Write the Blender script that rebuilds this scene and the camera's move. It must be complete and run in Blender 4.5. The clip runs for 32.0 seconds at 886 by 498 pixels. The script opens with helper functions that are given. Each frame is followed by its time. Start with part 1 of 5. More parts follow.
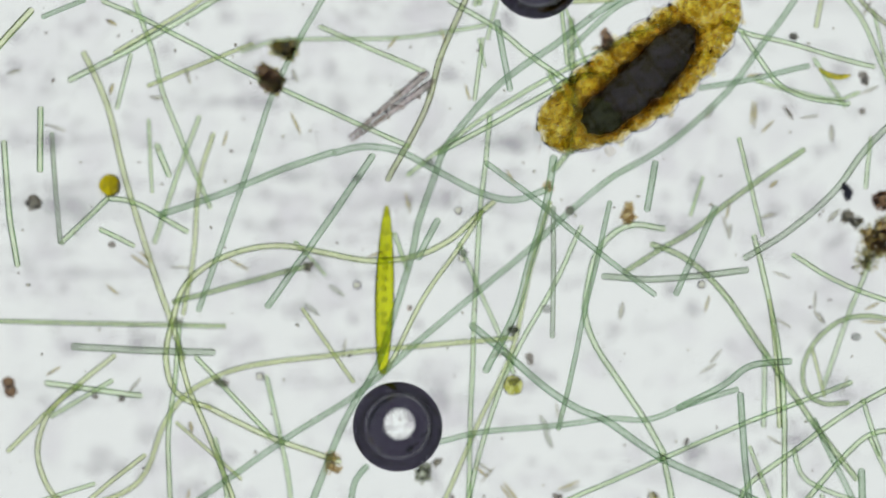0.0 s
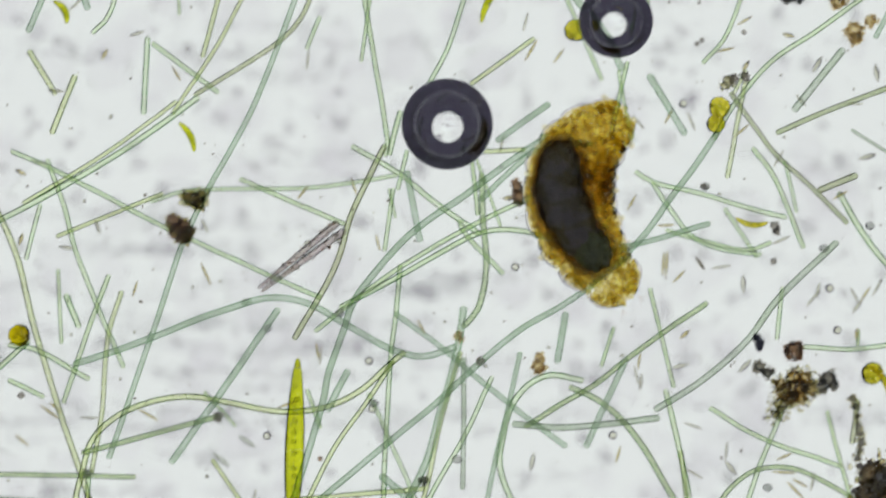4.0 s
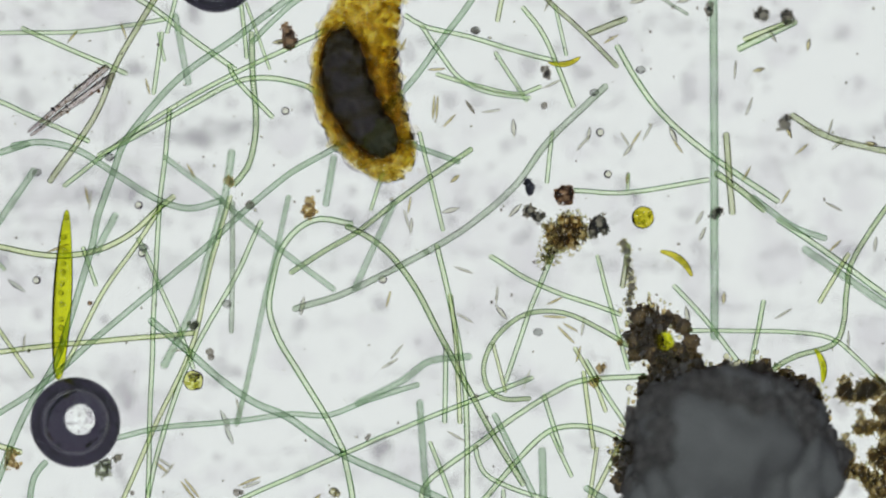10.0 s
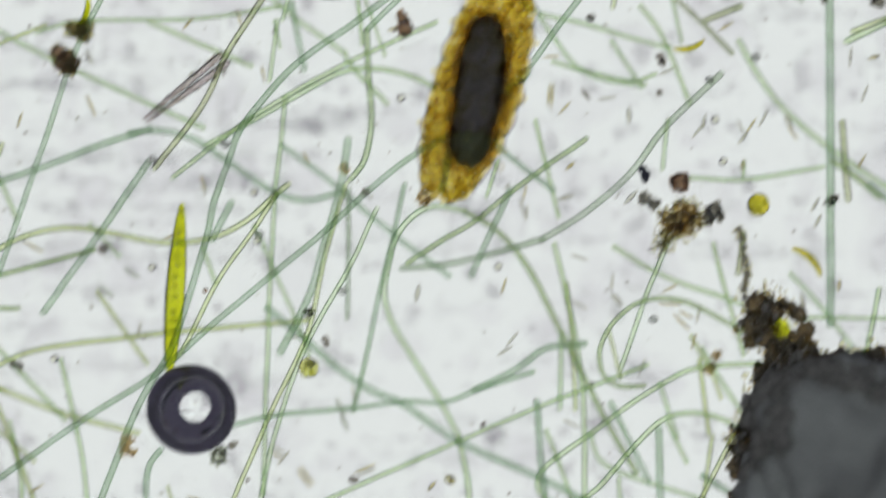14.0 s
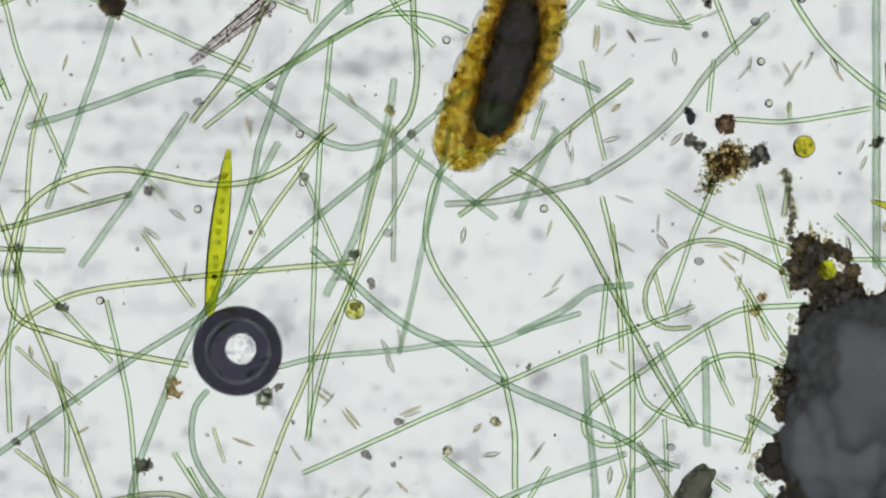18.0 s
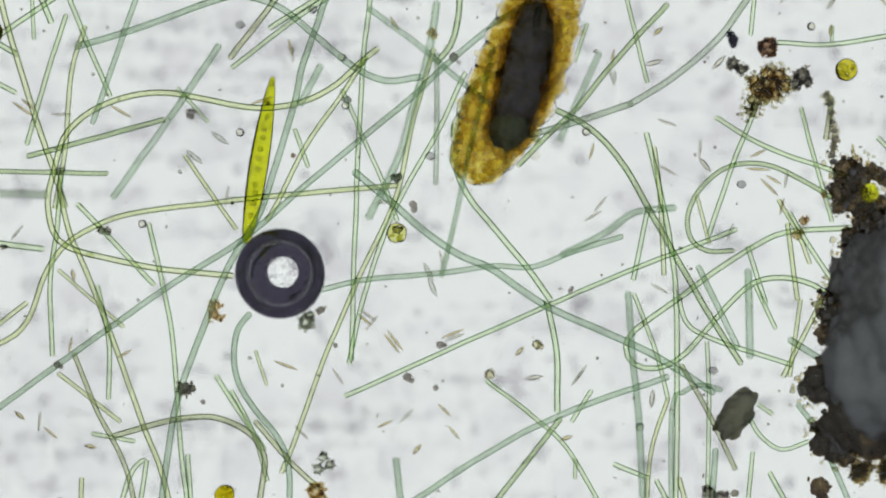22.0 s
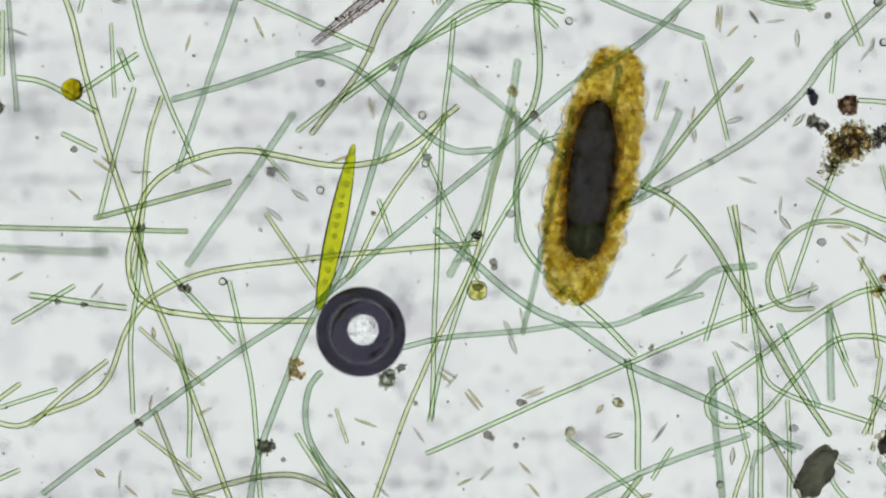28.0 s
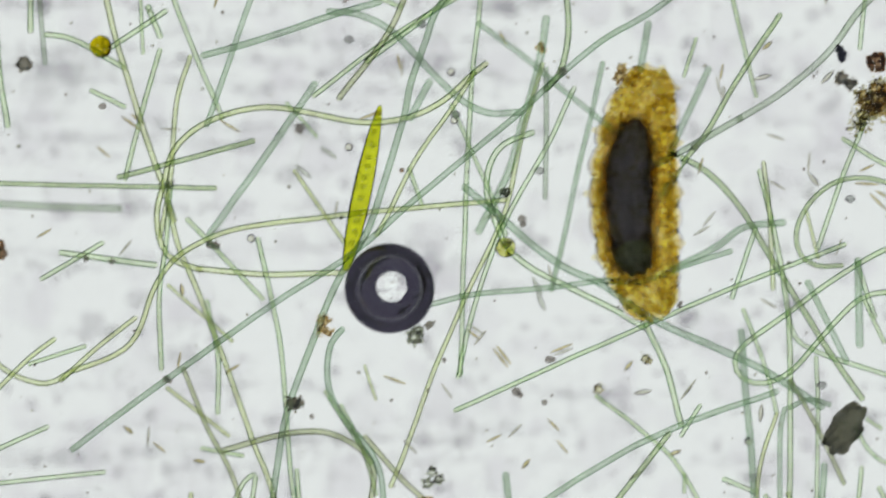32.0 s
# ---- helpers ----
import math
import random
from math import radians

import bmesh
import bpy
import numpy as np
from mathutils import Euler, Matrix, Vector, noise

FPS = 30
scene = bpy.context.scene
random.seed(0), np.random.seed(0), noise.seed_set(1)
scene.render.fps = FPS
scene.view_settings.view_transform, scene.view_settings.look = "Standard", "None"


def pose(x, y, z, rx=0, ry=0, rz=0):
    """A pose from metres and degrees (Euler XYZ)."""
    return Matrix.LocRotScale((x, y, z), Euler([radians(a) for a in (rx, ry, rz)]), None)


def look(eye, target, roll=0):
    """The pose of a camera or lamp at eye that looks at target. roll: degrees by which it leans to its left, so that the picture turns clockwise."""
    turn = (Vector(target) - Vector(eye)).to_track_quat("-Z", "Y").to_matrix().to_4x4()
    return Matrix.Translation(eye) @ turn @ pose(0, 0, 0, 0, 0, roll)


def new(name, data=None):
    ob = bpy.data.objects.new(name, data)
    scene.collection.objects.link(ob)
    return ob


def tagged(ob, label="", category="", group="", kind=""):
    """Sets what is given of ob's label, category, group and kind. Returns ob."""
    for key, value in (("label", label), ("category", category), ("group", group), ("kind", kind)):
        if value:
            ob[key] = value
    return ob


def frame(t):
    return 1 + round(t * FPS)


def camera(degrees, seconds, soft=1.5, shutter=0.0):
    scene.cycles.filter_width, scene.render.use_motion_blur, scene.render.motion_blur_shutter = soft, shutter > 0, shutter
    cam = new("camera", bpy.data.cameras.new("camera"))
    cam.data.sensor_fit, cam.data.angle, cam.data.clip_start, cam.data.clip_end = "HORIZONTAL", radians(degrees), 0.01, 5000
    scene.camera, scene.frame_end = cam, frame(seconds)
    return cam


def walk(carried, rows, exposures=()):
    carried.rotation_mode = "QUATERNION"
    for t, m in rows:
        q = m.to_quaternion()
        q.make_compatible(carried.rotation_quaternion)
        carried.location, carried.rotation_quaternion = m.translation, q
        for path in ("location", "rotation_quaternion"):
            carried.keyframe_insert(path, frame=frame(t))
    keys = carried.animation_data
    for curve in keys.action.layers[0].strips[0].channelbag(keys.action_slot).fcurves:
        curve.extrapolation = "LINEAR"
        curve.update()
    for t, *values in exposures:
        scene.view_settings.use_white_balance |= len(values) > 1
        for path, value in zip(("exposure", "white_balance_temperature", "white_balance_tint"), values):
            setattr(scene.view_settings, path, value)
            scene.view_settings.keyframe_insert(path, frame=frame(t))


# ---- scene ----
# All sizes are those of a thousandfold model: one micrometre of the slide is 1 mm here.
U = 1e-3
LENS = 8.0
EYE = 784 * U / math.tan(radians(LENS / 2))


def P(x, y, z=0.0):
    """A place on the slide from micrometres to the right, down and up."""
    return Vector(((x - 629) * U, (532 - y) * U, z * U))


cam = camera(LENS, 32.0, soft=2.0, shutter=0.8)
cam.data.dof.use_dof = True
cam.data.dof.focus_distance = EYE
cam.data.dof.aperture_fstop = 0.26
cam.data.dof.aperture_blades = 0
scene.cycles.max_bounces = scene.cycles.transmission_bounces = 64
scene.cycles.transparent_max_bounces = 160


def at(t, x, y, z=35):
    """A row of the stage's travel: the slide is shifted by x, y under the objective."""
    return t, Matrix.Translation(P(784 - x, 441 - y, z) + Vector((0, 0, EYE)))


walk(cam, [
    at(0, 439.7, -82.6, 85), at(0.5, 436.6, -82.6), at(0.9, 435.5, -81.0), at(1, 411.4, -47.3),
    at(1.1, 389.0, -16.0), at(1.2, 379.0, 0.0), at(1.5, 373.6, 7.3), at(2, 371.7, 9.2),
    at(2.5, 372.1, 9.2), at(4.5, 230.8, 217.4, 66), at(5, 176.1, 189.9, 76), at(5.5, 90.8, 133.2, 72),
    at(6, 9.0, 82.7, 66), at(6.5, -3.8, 65.8, 44), at(7, 22.7, 26.1), at(7.5, 30.4, 14.4),
    at(8, 29.4, 16.7), at(8.5, 29.8, 16.8), at(8.6, 20.0, 6.0), at(8.7, 8.0, 0.0),
    at(8.8, -3.0, -5.0), at(8.9, -7.0, -7.0), at(9, -8.9, -7.8), at(9.1, -15.0, -13.0),
    at(9.2, -50.0, -38.0), at(9.3, -84.0, -60.0), at(9.5, -120.0, -87.3), at(10, -127.7, -91.8),
    at(10.5, -127.7, -91.8), at(11, -127.7, -91.8), at(11.5, -127.7, -91.8), at(12, -128.4, -90.7),
    at(12.5, -41.6, -29.8), at(13, 0.0, 0.0), at(13.5, 0.0, -0.9), at(14, 76.9, -114.5),
    at(14.5, 150.3, -220.8), at(16.5, 155.0, -214.5), at(17, 156.3, -215.9), at(17.5, 156.4, -215.8),
    at(18, 158.0, -217.5), at(18.5, 158.0, -219.1), at(19, 173.2, -242.0), at(19.5, 177.8, -246.8),
    at(19.8, 186.0, -268.0), at(19.9, 198.0, -284.0), at(20, 208.6, -294.2), at(20.1, 210.0, -297.0),
    at(20.2, 212.0, -301.0), at(20.3, 217.0, -309.0), at(20.4, 226.0, -321.0), at(20.5, 235.8, -333.9),
    at(21, 245.2, -347.9), at(21.5, 243.5, -346.1), at(22, 233.0, -353.7), at(22.5, 225.1, -358.4),
    at(23, 222.3, -360.0), at(23.5, 208.4, -369.1), at(23.7, 180.0, -386.0), at(23.9, 155.0, -404.4),
    at(24, 155.0, -404.4), at(24.1, 155.0, -403.0), at(24.2, 159.0, -398.0, 75), at(24.4, 268.0, -325.0, 105),
    at(24.5, 323.0, -285.0, 112), at(24.6, 349.0, -268.0, 95), at(24.8, 372.0, -256.0, 50), at(25, 376.9, -252.8), at(25.5, 377.0, -252.8),
    at(27.5, 375.5, -251.3), at(28, 375.5, -251.3), at(28.5, 375.5, -251.3), at(29, 375.5, -251.3),
    at(29.5, 375.5, -251.3), at(30, 375.4, -251.3), at(30.5, 375.5, -252.8), at(31, 375.5, -252.8),
    at(31.5, 377.7, -258.9), at(31.6, 379.0, -266.0), at(31.7, 387.0, -279.0), at(31.8, 399.0, -298.0),
    at(31.9, 413.5, -315.0), at(32, 426.0, -327.8),
])
# ---- light: the condenser lamp far below the slide, a dim room above, an added fill sun ----
world = bpy.data.worlds.new("world")
scene.world = world
world.use_nodes = True
world.node_tree.nodes["Background"].inputs[0].default_value = (0.72, 0.66, 1.0, 1)
world.node_tree.nodes["Background"].inputs[1].default_value = 0.06
# added fill sun from almost straight overhead, lifts the dark opaque things
fill_light = bpy.data.lights.new("fill_sun", "SUN")
fill_light.energy, fill_light.angle, fill_light.color = 1.15, radians(50), (0.86, 0.92, 1.0)
new("fill_sun", fill_light).matrix_basis = look((-2.5, 2, 22), (0, 0, 0))


# ---- materials ----
def shader(name):
    m = bpy.data.materials.new(name)
    m.use_nodes = True
    nt = m.node_tree
    nt.nodes.clear()
    out = nt.nodes.new("ShaderNodeOutputMaterial")
    return m, nt, out


def node(nt, kind, **sets):
    n = nt.nodes.new(kind)
    for k, v in sets.items():
        n.inputs[k.replace("_", " ")].default_value = v
    return n


def coords(nt):
    return nt.nodes.new("ShaderNodeTexCoord").outputs["Object"]


def noisy(nt, scale, detail=2.0, rough=0.5):
    n = node(nt, "ShaderNodeTexNoise", Scale=scale * 0.1, Detail=detail, Roughness=rough)
    nt.links.new(coords(nt), n.inputs["Vector"])
    return n.outputs["Fac"]


def ramp(nt, fac, stops):
    r = nt.nodes.new("ShaderNodeValToRGB")
    e = r.color_ramp.elements
    while len(e) < len(stops):
        e.new(0.5)
    for el, (p, c) in zip(e, stops):
        el.position, el.color = p, (*c, 1)
    nt.links.new(fac, r.inputs["Fac"])
    return r.outputs["Color"]


def mixed(nt, fac, a, b, blend="MIX"):
    m = nt.nodes.new("ShaderNodeMix")
    m.data_type, m.blend_type = "RGBA", blend
    for sock, v in ((m.inputs[0], fac), (m.inputs[6], a), (m.inputs[7], b)):
        if isinstance(v, (int, float)):
            sock.default_value = v
        elif isinstance(v, tuple):
            sock.default_value = (*v, 1)
        else:
            nt.links.new(v, sock)
    return m.outputs[2]


def bump(nt, fac, strength, distance):
    b = node(nt, "ShaderNodeBump", Strength=strength, Distance=distance)
    nt.links.new(fac, b.inputs["Height"])
    return b.outputs["Normal"]


def clear(name, col, col2, ior, rough=0.0, grain=60.0, bands=0.0, mottle=1.0):
    """A translucent living wall: light goes through, bent a little and tinted; bands are cross walls of the cells."""
    m, nt, out = shader(name)
    b = node(nt, "ShaderNodeBsdfRefraction", IOR=ior, Roughness=rough)
    info = nt.nodes.new("ShaderNodeObjectInfo")
    shade = mixed(nt, info.outputs["Random"], col, col2)
    blot = ramp(nt, noisy(nt, grain, 3), ((0.3, (0.86, 0.90, 0.82)), (0.65, (1, 1, 1))))
    shade = mixed(nt, 0.6 * mottle, shade, blot, "MULTIPLY")
    fine = ramp(nt, noisy(nt, 2200, 2), ((0.3, (0.86, 0.9, 0.82)), (0.7, (1, 1, 1))))
    shade = mixed(nt, 0.4 * mottle, shade, fine, "MULTIPLY")
    if bands:
        uv = nt.nodes.new("ShaderNodeUVMap")
        w = node(nt, "ShaderNodeTexWave", Scale=1.0, Distortion=0.3)
        w.bands_direction = "X"
        nt.links.new(uv.outputs[0], w.inputs["Vector"])
        line = ramp(nt, w.outputs["Fac"], ((0.15, (0.50, 0.60, 0.48)), (0.6, (1, 1, 1))))
        shade = mixed(nt, bands, shade, line, "MULTIPLY")
    nt.links.new(shade, b.inputs["Color"])
    nt.links.new(b.outputs[0], out.inputs[0])
    return m


def solid(name, dark, light, tint, grain=900.0, rough=0.8, through_light=0.35, mottle=0.6):
    """Dense debris: mostly opaque under the added fill sun; some lamp light shows through, stained."""
    m, nt, out = shader(name)
    fac = noisy(nt, grain, 4, 0.65)
    p = node(nt, "ShaderNodeBsdfPrincipled", Roughness=rough)
    nt.links.new(ramp(nt, fac, ((0.3, dark), (0.7, light))), p.inputs["Base Color"])
    nt.links.new(bump(nt, noisy(nt, grain * 2, 3), 0.6, 5 * U), p.inputs["Normal"])
    t = node(nt, "ShaderNodeBsdfTransparent")
    nt.links.new(mixed(nt, mottle, tint, ramp(nt, noisy(nt, grain * 0.7, 3), ((0.3, (0.5, 0.43, 0.35)), (0.7, (1, 1, 1)))), "MULTIPLY"), t.inputs["Color"])
    mix = node(nt, "ShaderNodeMixShader", Fac=through_light)
    nt.links.new(p.outputs[0], mix.inputs[1])
    nt.links.new(t.outputs[0], mix.inputs[2])
    nt.links.new(mix.outputs[0], out.inputs[0])
    return m


def glow(name, col, strength):
    m, nt, out = shader(name)
    e = node(nt, "ShaderNodeEmission", Color=(*col, 1), Strength=strength)
    nt.links.new(e.outputs[0], out.inputs[0])
    return m


def edge_tint(name, col, col2):
    """A thin tint that only colours the light, for the drawn dark edges of filaments."""
    m, nt, out = shader(name)
    b = node(nt, "ShaderNodeBsdfTransparent")
    info = nt.nodes.new("ShaderNodeObjectInfo")
    shade = mixed(nt, info.outputs["Random"], col, col2)
    nt.links.new(mixed(nt, 0.7, shade, ramp(nt, noisy(nt, 300, 3), ((0.3, (0.8, 0.86, 0.8)), (0.65, (1, 1, 1)))), "MULTIPLY"), b.inputs["Color"])
    nt.links.new(b.outputs[0], out.inputs[0])
    return m


def slide_glass(name, sheen):
    m, nt, out = shader(name)
    t = node(nt, "ShaderNodeBsdfTransparent", Color=(0.985, 0.992, 0.99, 1))
    g = node(nt, "ShaderNodeBsdfGlossy", Roughness=0.02)
    mix = node(nt, "ShaderNodeMixShader", Fac=sheen)
    nt.links.new(t.outputs[0], mix.inputs[1])
    nt.links.new(g.outputs[0], mix.inputs[2])
    nt.links.new(mix.outputs[0], out.inputs[0])
    return m


def air(name):
    m, nt, out = shader(name)
    g = node(nt, "ShaderNodeBsdfGlass", IOR=0.752, Roughness=0.03)
    nt.links.new(g.outputs[0], out.inputs[0])
    return m


LAMP = glow("lamp_light", (0.960, 0.98, 0.97), 0.818)
GLASS = slide_glass("slide_glass", 0.002)
# for the added pane above: a trace of sheen that veils the darks
VEIL_PANE = slide_glass("veil_pane", 0.002)
AIR = air("air")
GREEN = clear("pale_green_sheath", (0.962, 0.988, 0.91), (0.93, 0.965, 0.85), 1.036, 0.0, 120, 0.08, mottle=0.4)
YELLOW = clear("yellow_green_sheath", (0.966, 0.976, 0.86), (0.94, 0.955, 0.80), 1.036, 0.0, 120, 0.08, mottle=0.4)
TEAL = clear("blue_green_sheath", (0.868, 0.902, 0.866), (0.805, 0.85, 0.806), 1.015, 0.0, 90, 0.06)
STRIPED = clear("banded_green_sheath", (0.962, 0.98, 0.88), (0.935, 0.96, 0.83), 1.036, 0.0, 120, 0.75, mottle=0.4)
BROWNISH = clear("brownish_sheath", (0.90, 0.90, 0.80), (0.85, 0.865, 0.77), 1.035, 0.0, 90, 0.15)
GREY_CELL = clear("grey_cell", (0.80, 0.79, 0.80), (0.72, 0.72, 0.73), 1.10, 0.0, 700)
GREY = clear("grey_sheath", (0.88, 0.90, 0.87), (0.84, 0.865, 0.83), 1.022, 0.0, 90, 0.1)
DESMID = clear("yellow_green_plastid", (0.90, 0.895, 0.20), (0.87, 0.88, 0.18), 1.07, 0.05, 350)
PALE_CELL = clear("pale_yellow_cell", (0.95, 0.935, 0.66), (0.93, 0.915, 0.58), 1.10, 0.03, 700)
GOLD_CELL = clear("golden_cell", (0.93, 0.875, 0.32), (0.90, 0.835, 0.26), 1.09, 0.04, 700)
PLASTID = clear("olive_plastid", (0.92, 0.91, 0.58), (0.89, 0.88, 0.52), 1.06, 0.05, 700)
AMBER = clear("amber_plastid", (0.86, 0.76, 0.10), (0.82, 0.73, 0.12), 1.08, 0.08, 600)
SILICA = clear("clear_silica", (0.98, 0.97, 0.92), (0.955, 0.945, 0.88), 1.17, 0.0, 500, mottle=0.4)
SILICA_TAN = clear("tan_silica", (0.97, 0.925, 0.74), (0.93, 0.875, 0.66), 1.17, 0.0, 500, mottle=0.4)
CRYSTAL = clear("clear_crystal", (0.93, 0.93, 0.90), (0.88, 0.88, 0.84), 1.075, 0.0, 700)
PINKISH = clear("pinkish_silica", (0.87, 0.815, 0.83), (0.84, 0.78, 0.795), 1.13, 0.04, 350)
DARK = solid("dark_detritus", (0.13, 0.128, 0.115), (0.21, 0.20, 0.175), (0.62, 0.46, 0.24), 700, 0.9, 0.16)
BROWN = solid("brown_detritus", (0.20, 0.16, 0.10), (0.38, 0.31, 0.19), (0.95, 0.88, 0.68), 900, 0.8, 0.90, 0.4)
RUST = solid("rust_detritus", (0.15, 0.11, 0.08), (0.28, 0.21, 0.14), (0.82, 0.68, 0.54), 1100, 0.7, 0.76)
SLATE = solid("slate_detritus", (0.13, 0.13, 0.13), (0.26, 0.26, 0.24), (0.80, 0.79, 0.72), 600, 0.8, 0.76)
DUST = clear("grey_dust", (0.895, 0.888, 0.898), (0.875, 0.868, 0.878), 1.02, 0.2, 60, mottle=0.0)
UNEVEN_FIELD = clear("uneven_field_tint", (0.980, 0.975, 0.982), (0.976, 0.971, 0.978), 1.003, 0.1, 60, mottle=0.0)
MIST = clear("grey_smear", (0.978, 0.977, 0.979), (0.975, 0.974, 0.976), 1.003, 0.1, 60, mottle=0.0)
HAZE = solid("grey_flake", (0.13, 0.135, 0.095), (0.22, 0.22, 0.165), (0.72, 0.72, 0.56), 500, 0.9, 0.42)
CRUST = clear("ochre_crust", (0.97, 0.94, 0.84), (0.95, 0.915, 0.79), 1.07, 0.03, 500)
RUSTY = solid("red_brown_detritus", (0.09, 0.08, 0.06), (0.16, 0.14, 0.10), (0.80, 0.66, 0.42), 900, 0.9, 0.40)
STRIPS = {GREEN: edge_tint("green_lining", (0.26, 0.58, 0.29), (0.40, 0.60, 0.26)), YELLOW: edge_tint("yellow_green_edge", (0.40, 0.55, 0.17), (0.50, 0.58, 0.20)),
          STRIPED: edge_tint("banded_edge", (0.33, 0.56, 0.25), (0.42, 0.58, 0.26)), TEAL: edge_tint("blue_green_edge", (0.64, 0.78, 0.68), (0.74, 0.83, 0.74)),
          BROWNISH: edge_tint("brownish_edge", (0.48, 0.51, 0.33), (0.58, 0.61, 0.43)), GREY: edge_tint("grey_edge", (0.64, 0.69, 0.63), (0.74, 0.77, 0.73))}


# ---- mesh helpers ----
def mesh_of(name, verts, faces, material, uvs=None, smooth=True):
    me = bpy.data.meshes.new(name)
    me.from_pydata(verts, [], faces)
    if smooth:
        me.polygons.foreach_set("use_smooth", [True] * len(me.polygons))
    if uvs is not None:
        layer = me.uv_layers.new(name="length")
        flat = [0.0] * (2 * len(me.loops))
        for i, lp in enumerate(me.loops):
            flat[2 * i], flat[2 * i + 1] = uvs[lp.vertex_index]
        layer.data.foreach_set("uv", flat)
    me.materials.append(material)
    me.update()
    return me


def part(name, me, parent, label="", m=None):
    ob = new(name, me)
    ob.parent = parent
    if m is not None:
        ob.matrix_basis = m
    return tagged(ob, label)


def curve_points(ctrl, step):
    """A smooth run through a few bends, at even steps."""
    pts = [Vector(p) for p in ctrl]
    if len(pts) == 2:
        n = max(2, int((pts[1] - pts[0]).length / (step * 3)))
        return [pts[0].lerp(pts[1], i / n) for i in range(n + 1)]
    ext = [2 * pts[0] - pts[1], *pts, 2 * pts[-1] - pts[-2]]
    out = []
    for i in range(1, len(ext) - 2):
        a, b, c, d = ext[i - 1:i + 3]
        n = max(2, int((c - b).length / step))
        for k in range(n):
            t = k / n
            out.append(0.5 * (2 * b + (c - a) * t + (2 * a - 5 * b + 4 * c - d) * t * t + (3 * b - a - 3 * c + d) * t ** 3))
    out.append(pts[-1])
    return out


def tube(name, run, radius, material, sides=10, taper=None, pitch=5.5):
    """A round-ended tube along a run of points; radius may be scaled along it by taper(f)."""
    n = len(run)
    verts, faces, uvs = [], [], []
    total = 0.0
    lengths = [0.0]
    for i in range(1, n):
        total += (run[i] - run[i - 1]).length
        lengths.append(total)
    rings = []
    first = (run[1] - run[0]).normalized()
    last = (run[-1] - run[-2]).normalized()
    cap = ((1.0, 0.25), (0.8, 0.62), (0.4, 0.92))
    for k, s in cap:
        rings.append((run[0] - first * radius * (k - 0.4), first, s, -k * radius))
    for i in range(n):
        d = (run[min(i + 1, n - 1)] - run[max(i - 1, 0)]).normalized()
        rings.append((run[i] + (first * radius * 0.4 if i == 0 else last * radius * -0.4 if i == n - 1 else Vector()), d, 1.0, lengths[i]))
    for k, s in reversed(cap):
        rings.append((run[-1] + last * radius * (k - 0.4), last, s, total + k * radius))
    for c, d, s, u in rings:
        side = d.cross(Vector((0, 0, 1)))
        side = side.normalized() if side.length > 1e-6 else Vector((1, 0, 0))
        up = side.cross(d)
        r = radius * s * (taper(max(0.0, min(1.0, u / total))) if taper else 1.0)
        for j in range(sides):
            a = 2 * math.pi * j / sides
            verts.append(c + (side * math.cos(a) + up * math.sin(a)) * r)
            uvs.append((u / (pitch * U) / 3.14159, j / sides))
    for i in range(len(rings) - 1):
        for j in range(sides):
            k = (j + 1) % sides
            faces.append((i * sides + j, i * sides + k, (i + 1) * sides + k, (i + 1) * sides + j))
    faces.append(tuple(reversed(range(sides))))
    m = (len(rings) - 1) * sides
    faces.append(tuple(range(m, m + sides)))
    return mesh_of(name, verts, faces, material, uvs)


FILAMENT_LABELS = {
    "pale_green_sheath": "pale green translucent algal filament lying on the slide",
    "yellow_green_sheath": "yellow-green translucent algal filament lying on the slide",
    "blue_green_sheath": "blurred blue-green algal filament deeper in the water",
    "banded_green_sheath": "green algal filament with fine cross bands",
    "brownish_sheath": "brownish green algal filament lying on the slide",
    "grey_sheath": "thin grey-green filament among the algae",
}


DRIFTS = []


def strand(*ctrl, w=10.0, z=None, mat=None, drift=(), pivot=None):
    """One algal filament: bends in micrometres of the slide, its width, its height over the glass; drift: rows of seconds,
    shift right, shift down and turn in degrees about the pivot."""
    mat = mat or random.choice((GREEN, GREEN, YELLOW, GREEN, YELLOW, GREEN))
    z = random.uniform(14, 52) if z is None else z
    tilt = random.uniform(-6, 6)
    n = len(ctrl)
    z = max(z, w / 2 + 7)
    if mat == TEAL and z >= 56:
        z += 26
    pts = [P(x, y, z + tilt * (2 * i / (n - 1) - 1)) for i, (x, y) in enumerate(ctrl)]
    mid = (pts[0] + pts[-1]) / 2
    run = curve_points([p - mid for p in pts], 14 * U)
    # a slight living wobble
    for i, p in enumerate(run):
        k = noise.noise((p + mid) * 16.0) * 1.0 * U
        p.x += k
        p.y += noise.noise((p + mid) * 16.0 + Vector((5, 1, 2))) * 1.0 * U
    ob = new("algal_filament", tube("filament", run, w / 2 * U, mat, pitch=4.9 if mat == STRIPED else 5.5))
    ob.location = mid
    # edge darkening of a round filament, put in as two thin tinted tubes
    for side in (-1, 1):
        edge = []
        for i, p in enumerate(run):
            d = run[min(i + 1, len(run) - 1)] - run[max(i - 1, 0)]
            edge.append(p + Vector((d.y, -d.x, 0)).normalized() * (side * 0.41 * w * U))
        part("green_lining", tube("edge_tint", edge, 0.10 * w * U, STRIPS[mat], 6), ob, "thin tinted tube that draws the filament's darkened edge")
    if drift:
        DRIFTS.append((ob, mid, P(*pivot, 0) if pivot else mid, drift))
    return tagged(ob, FILAMENT_LABELS[mat.name], "algal filament", "algal filaments on the slide")


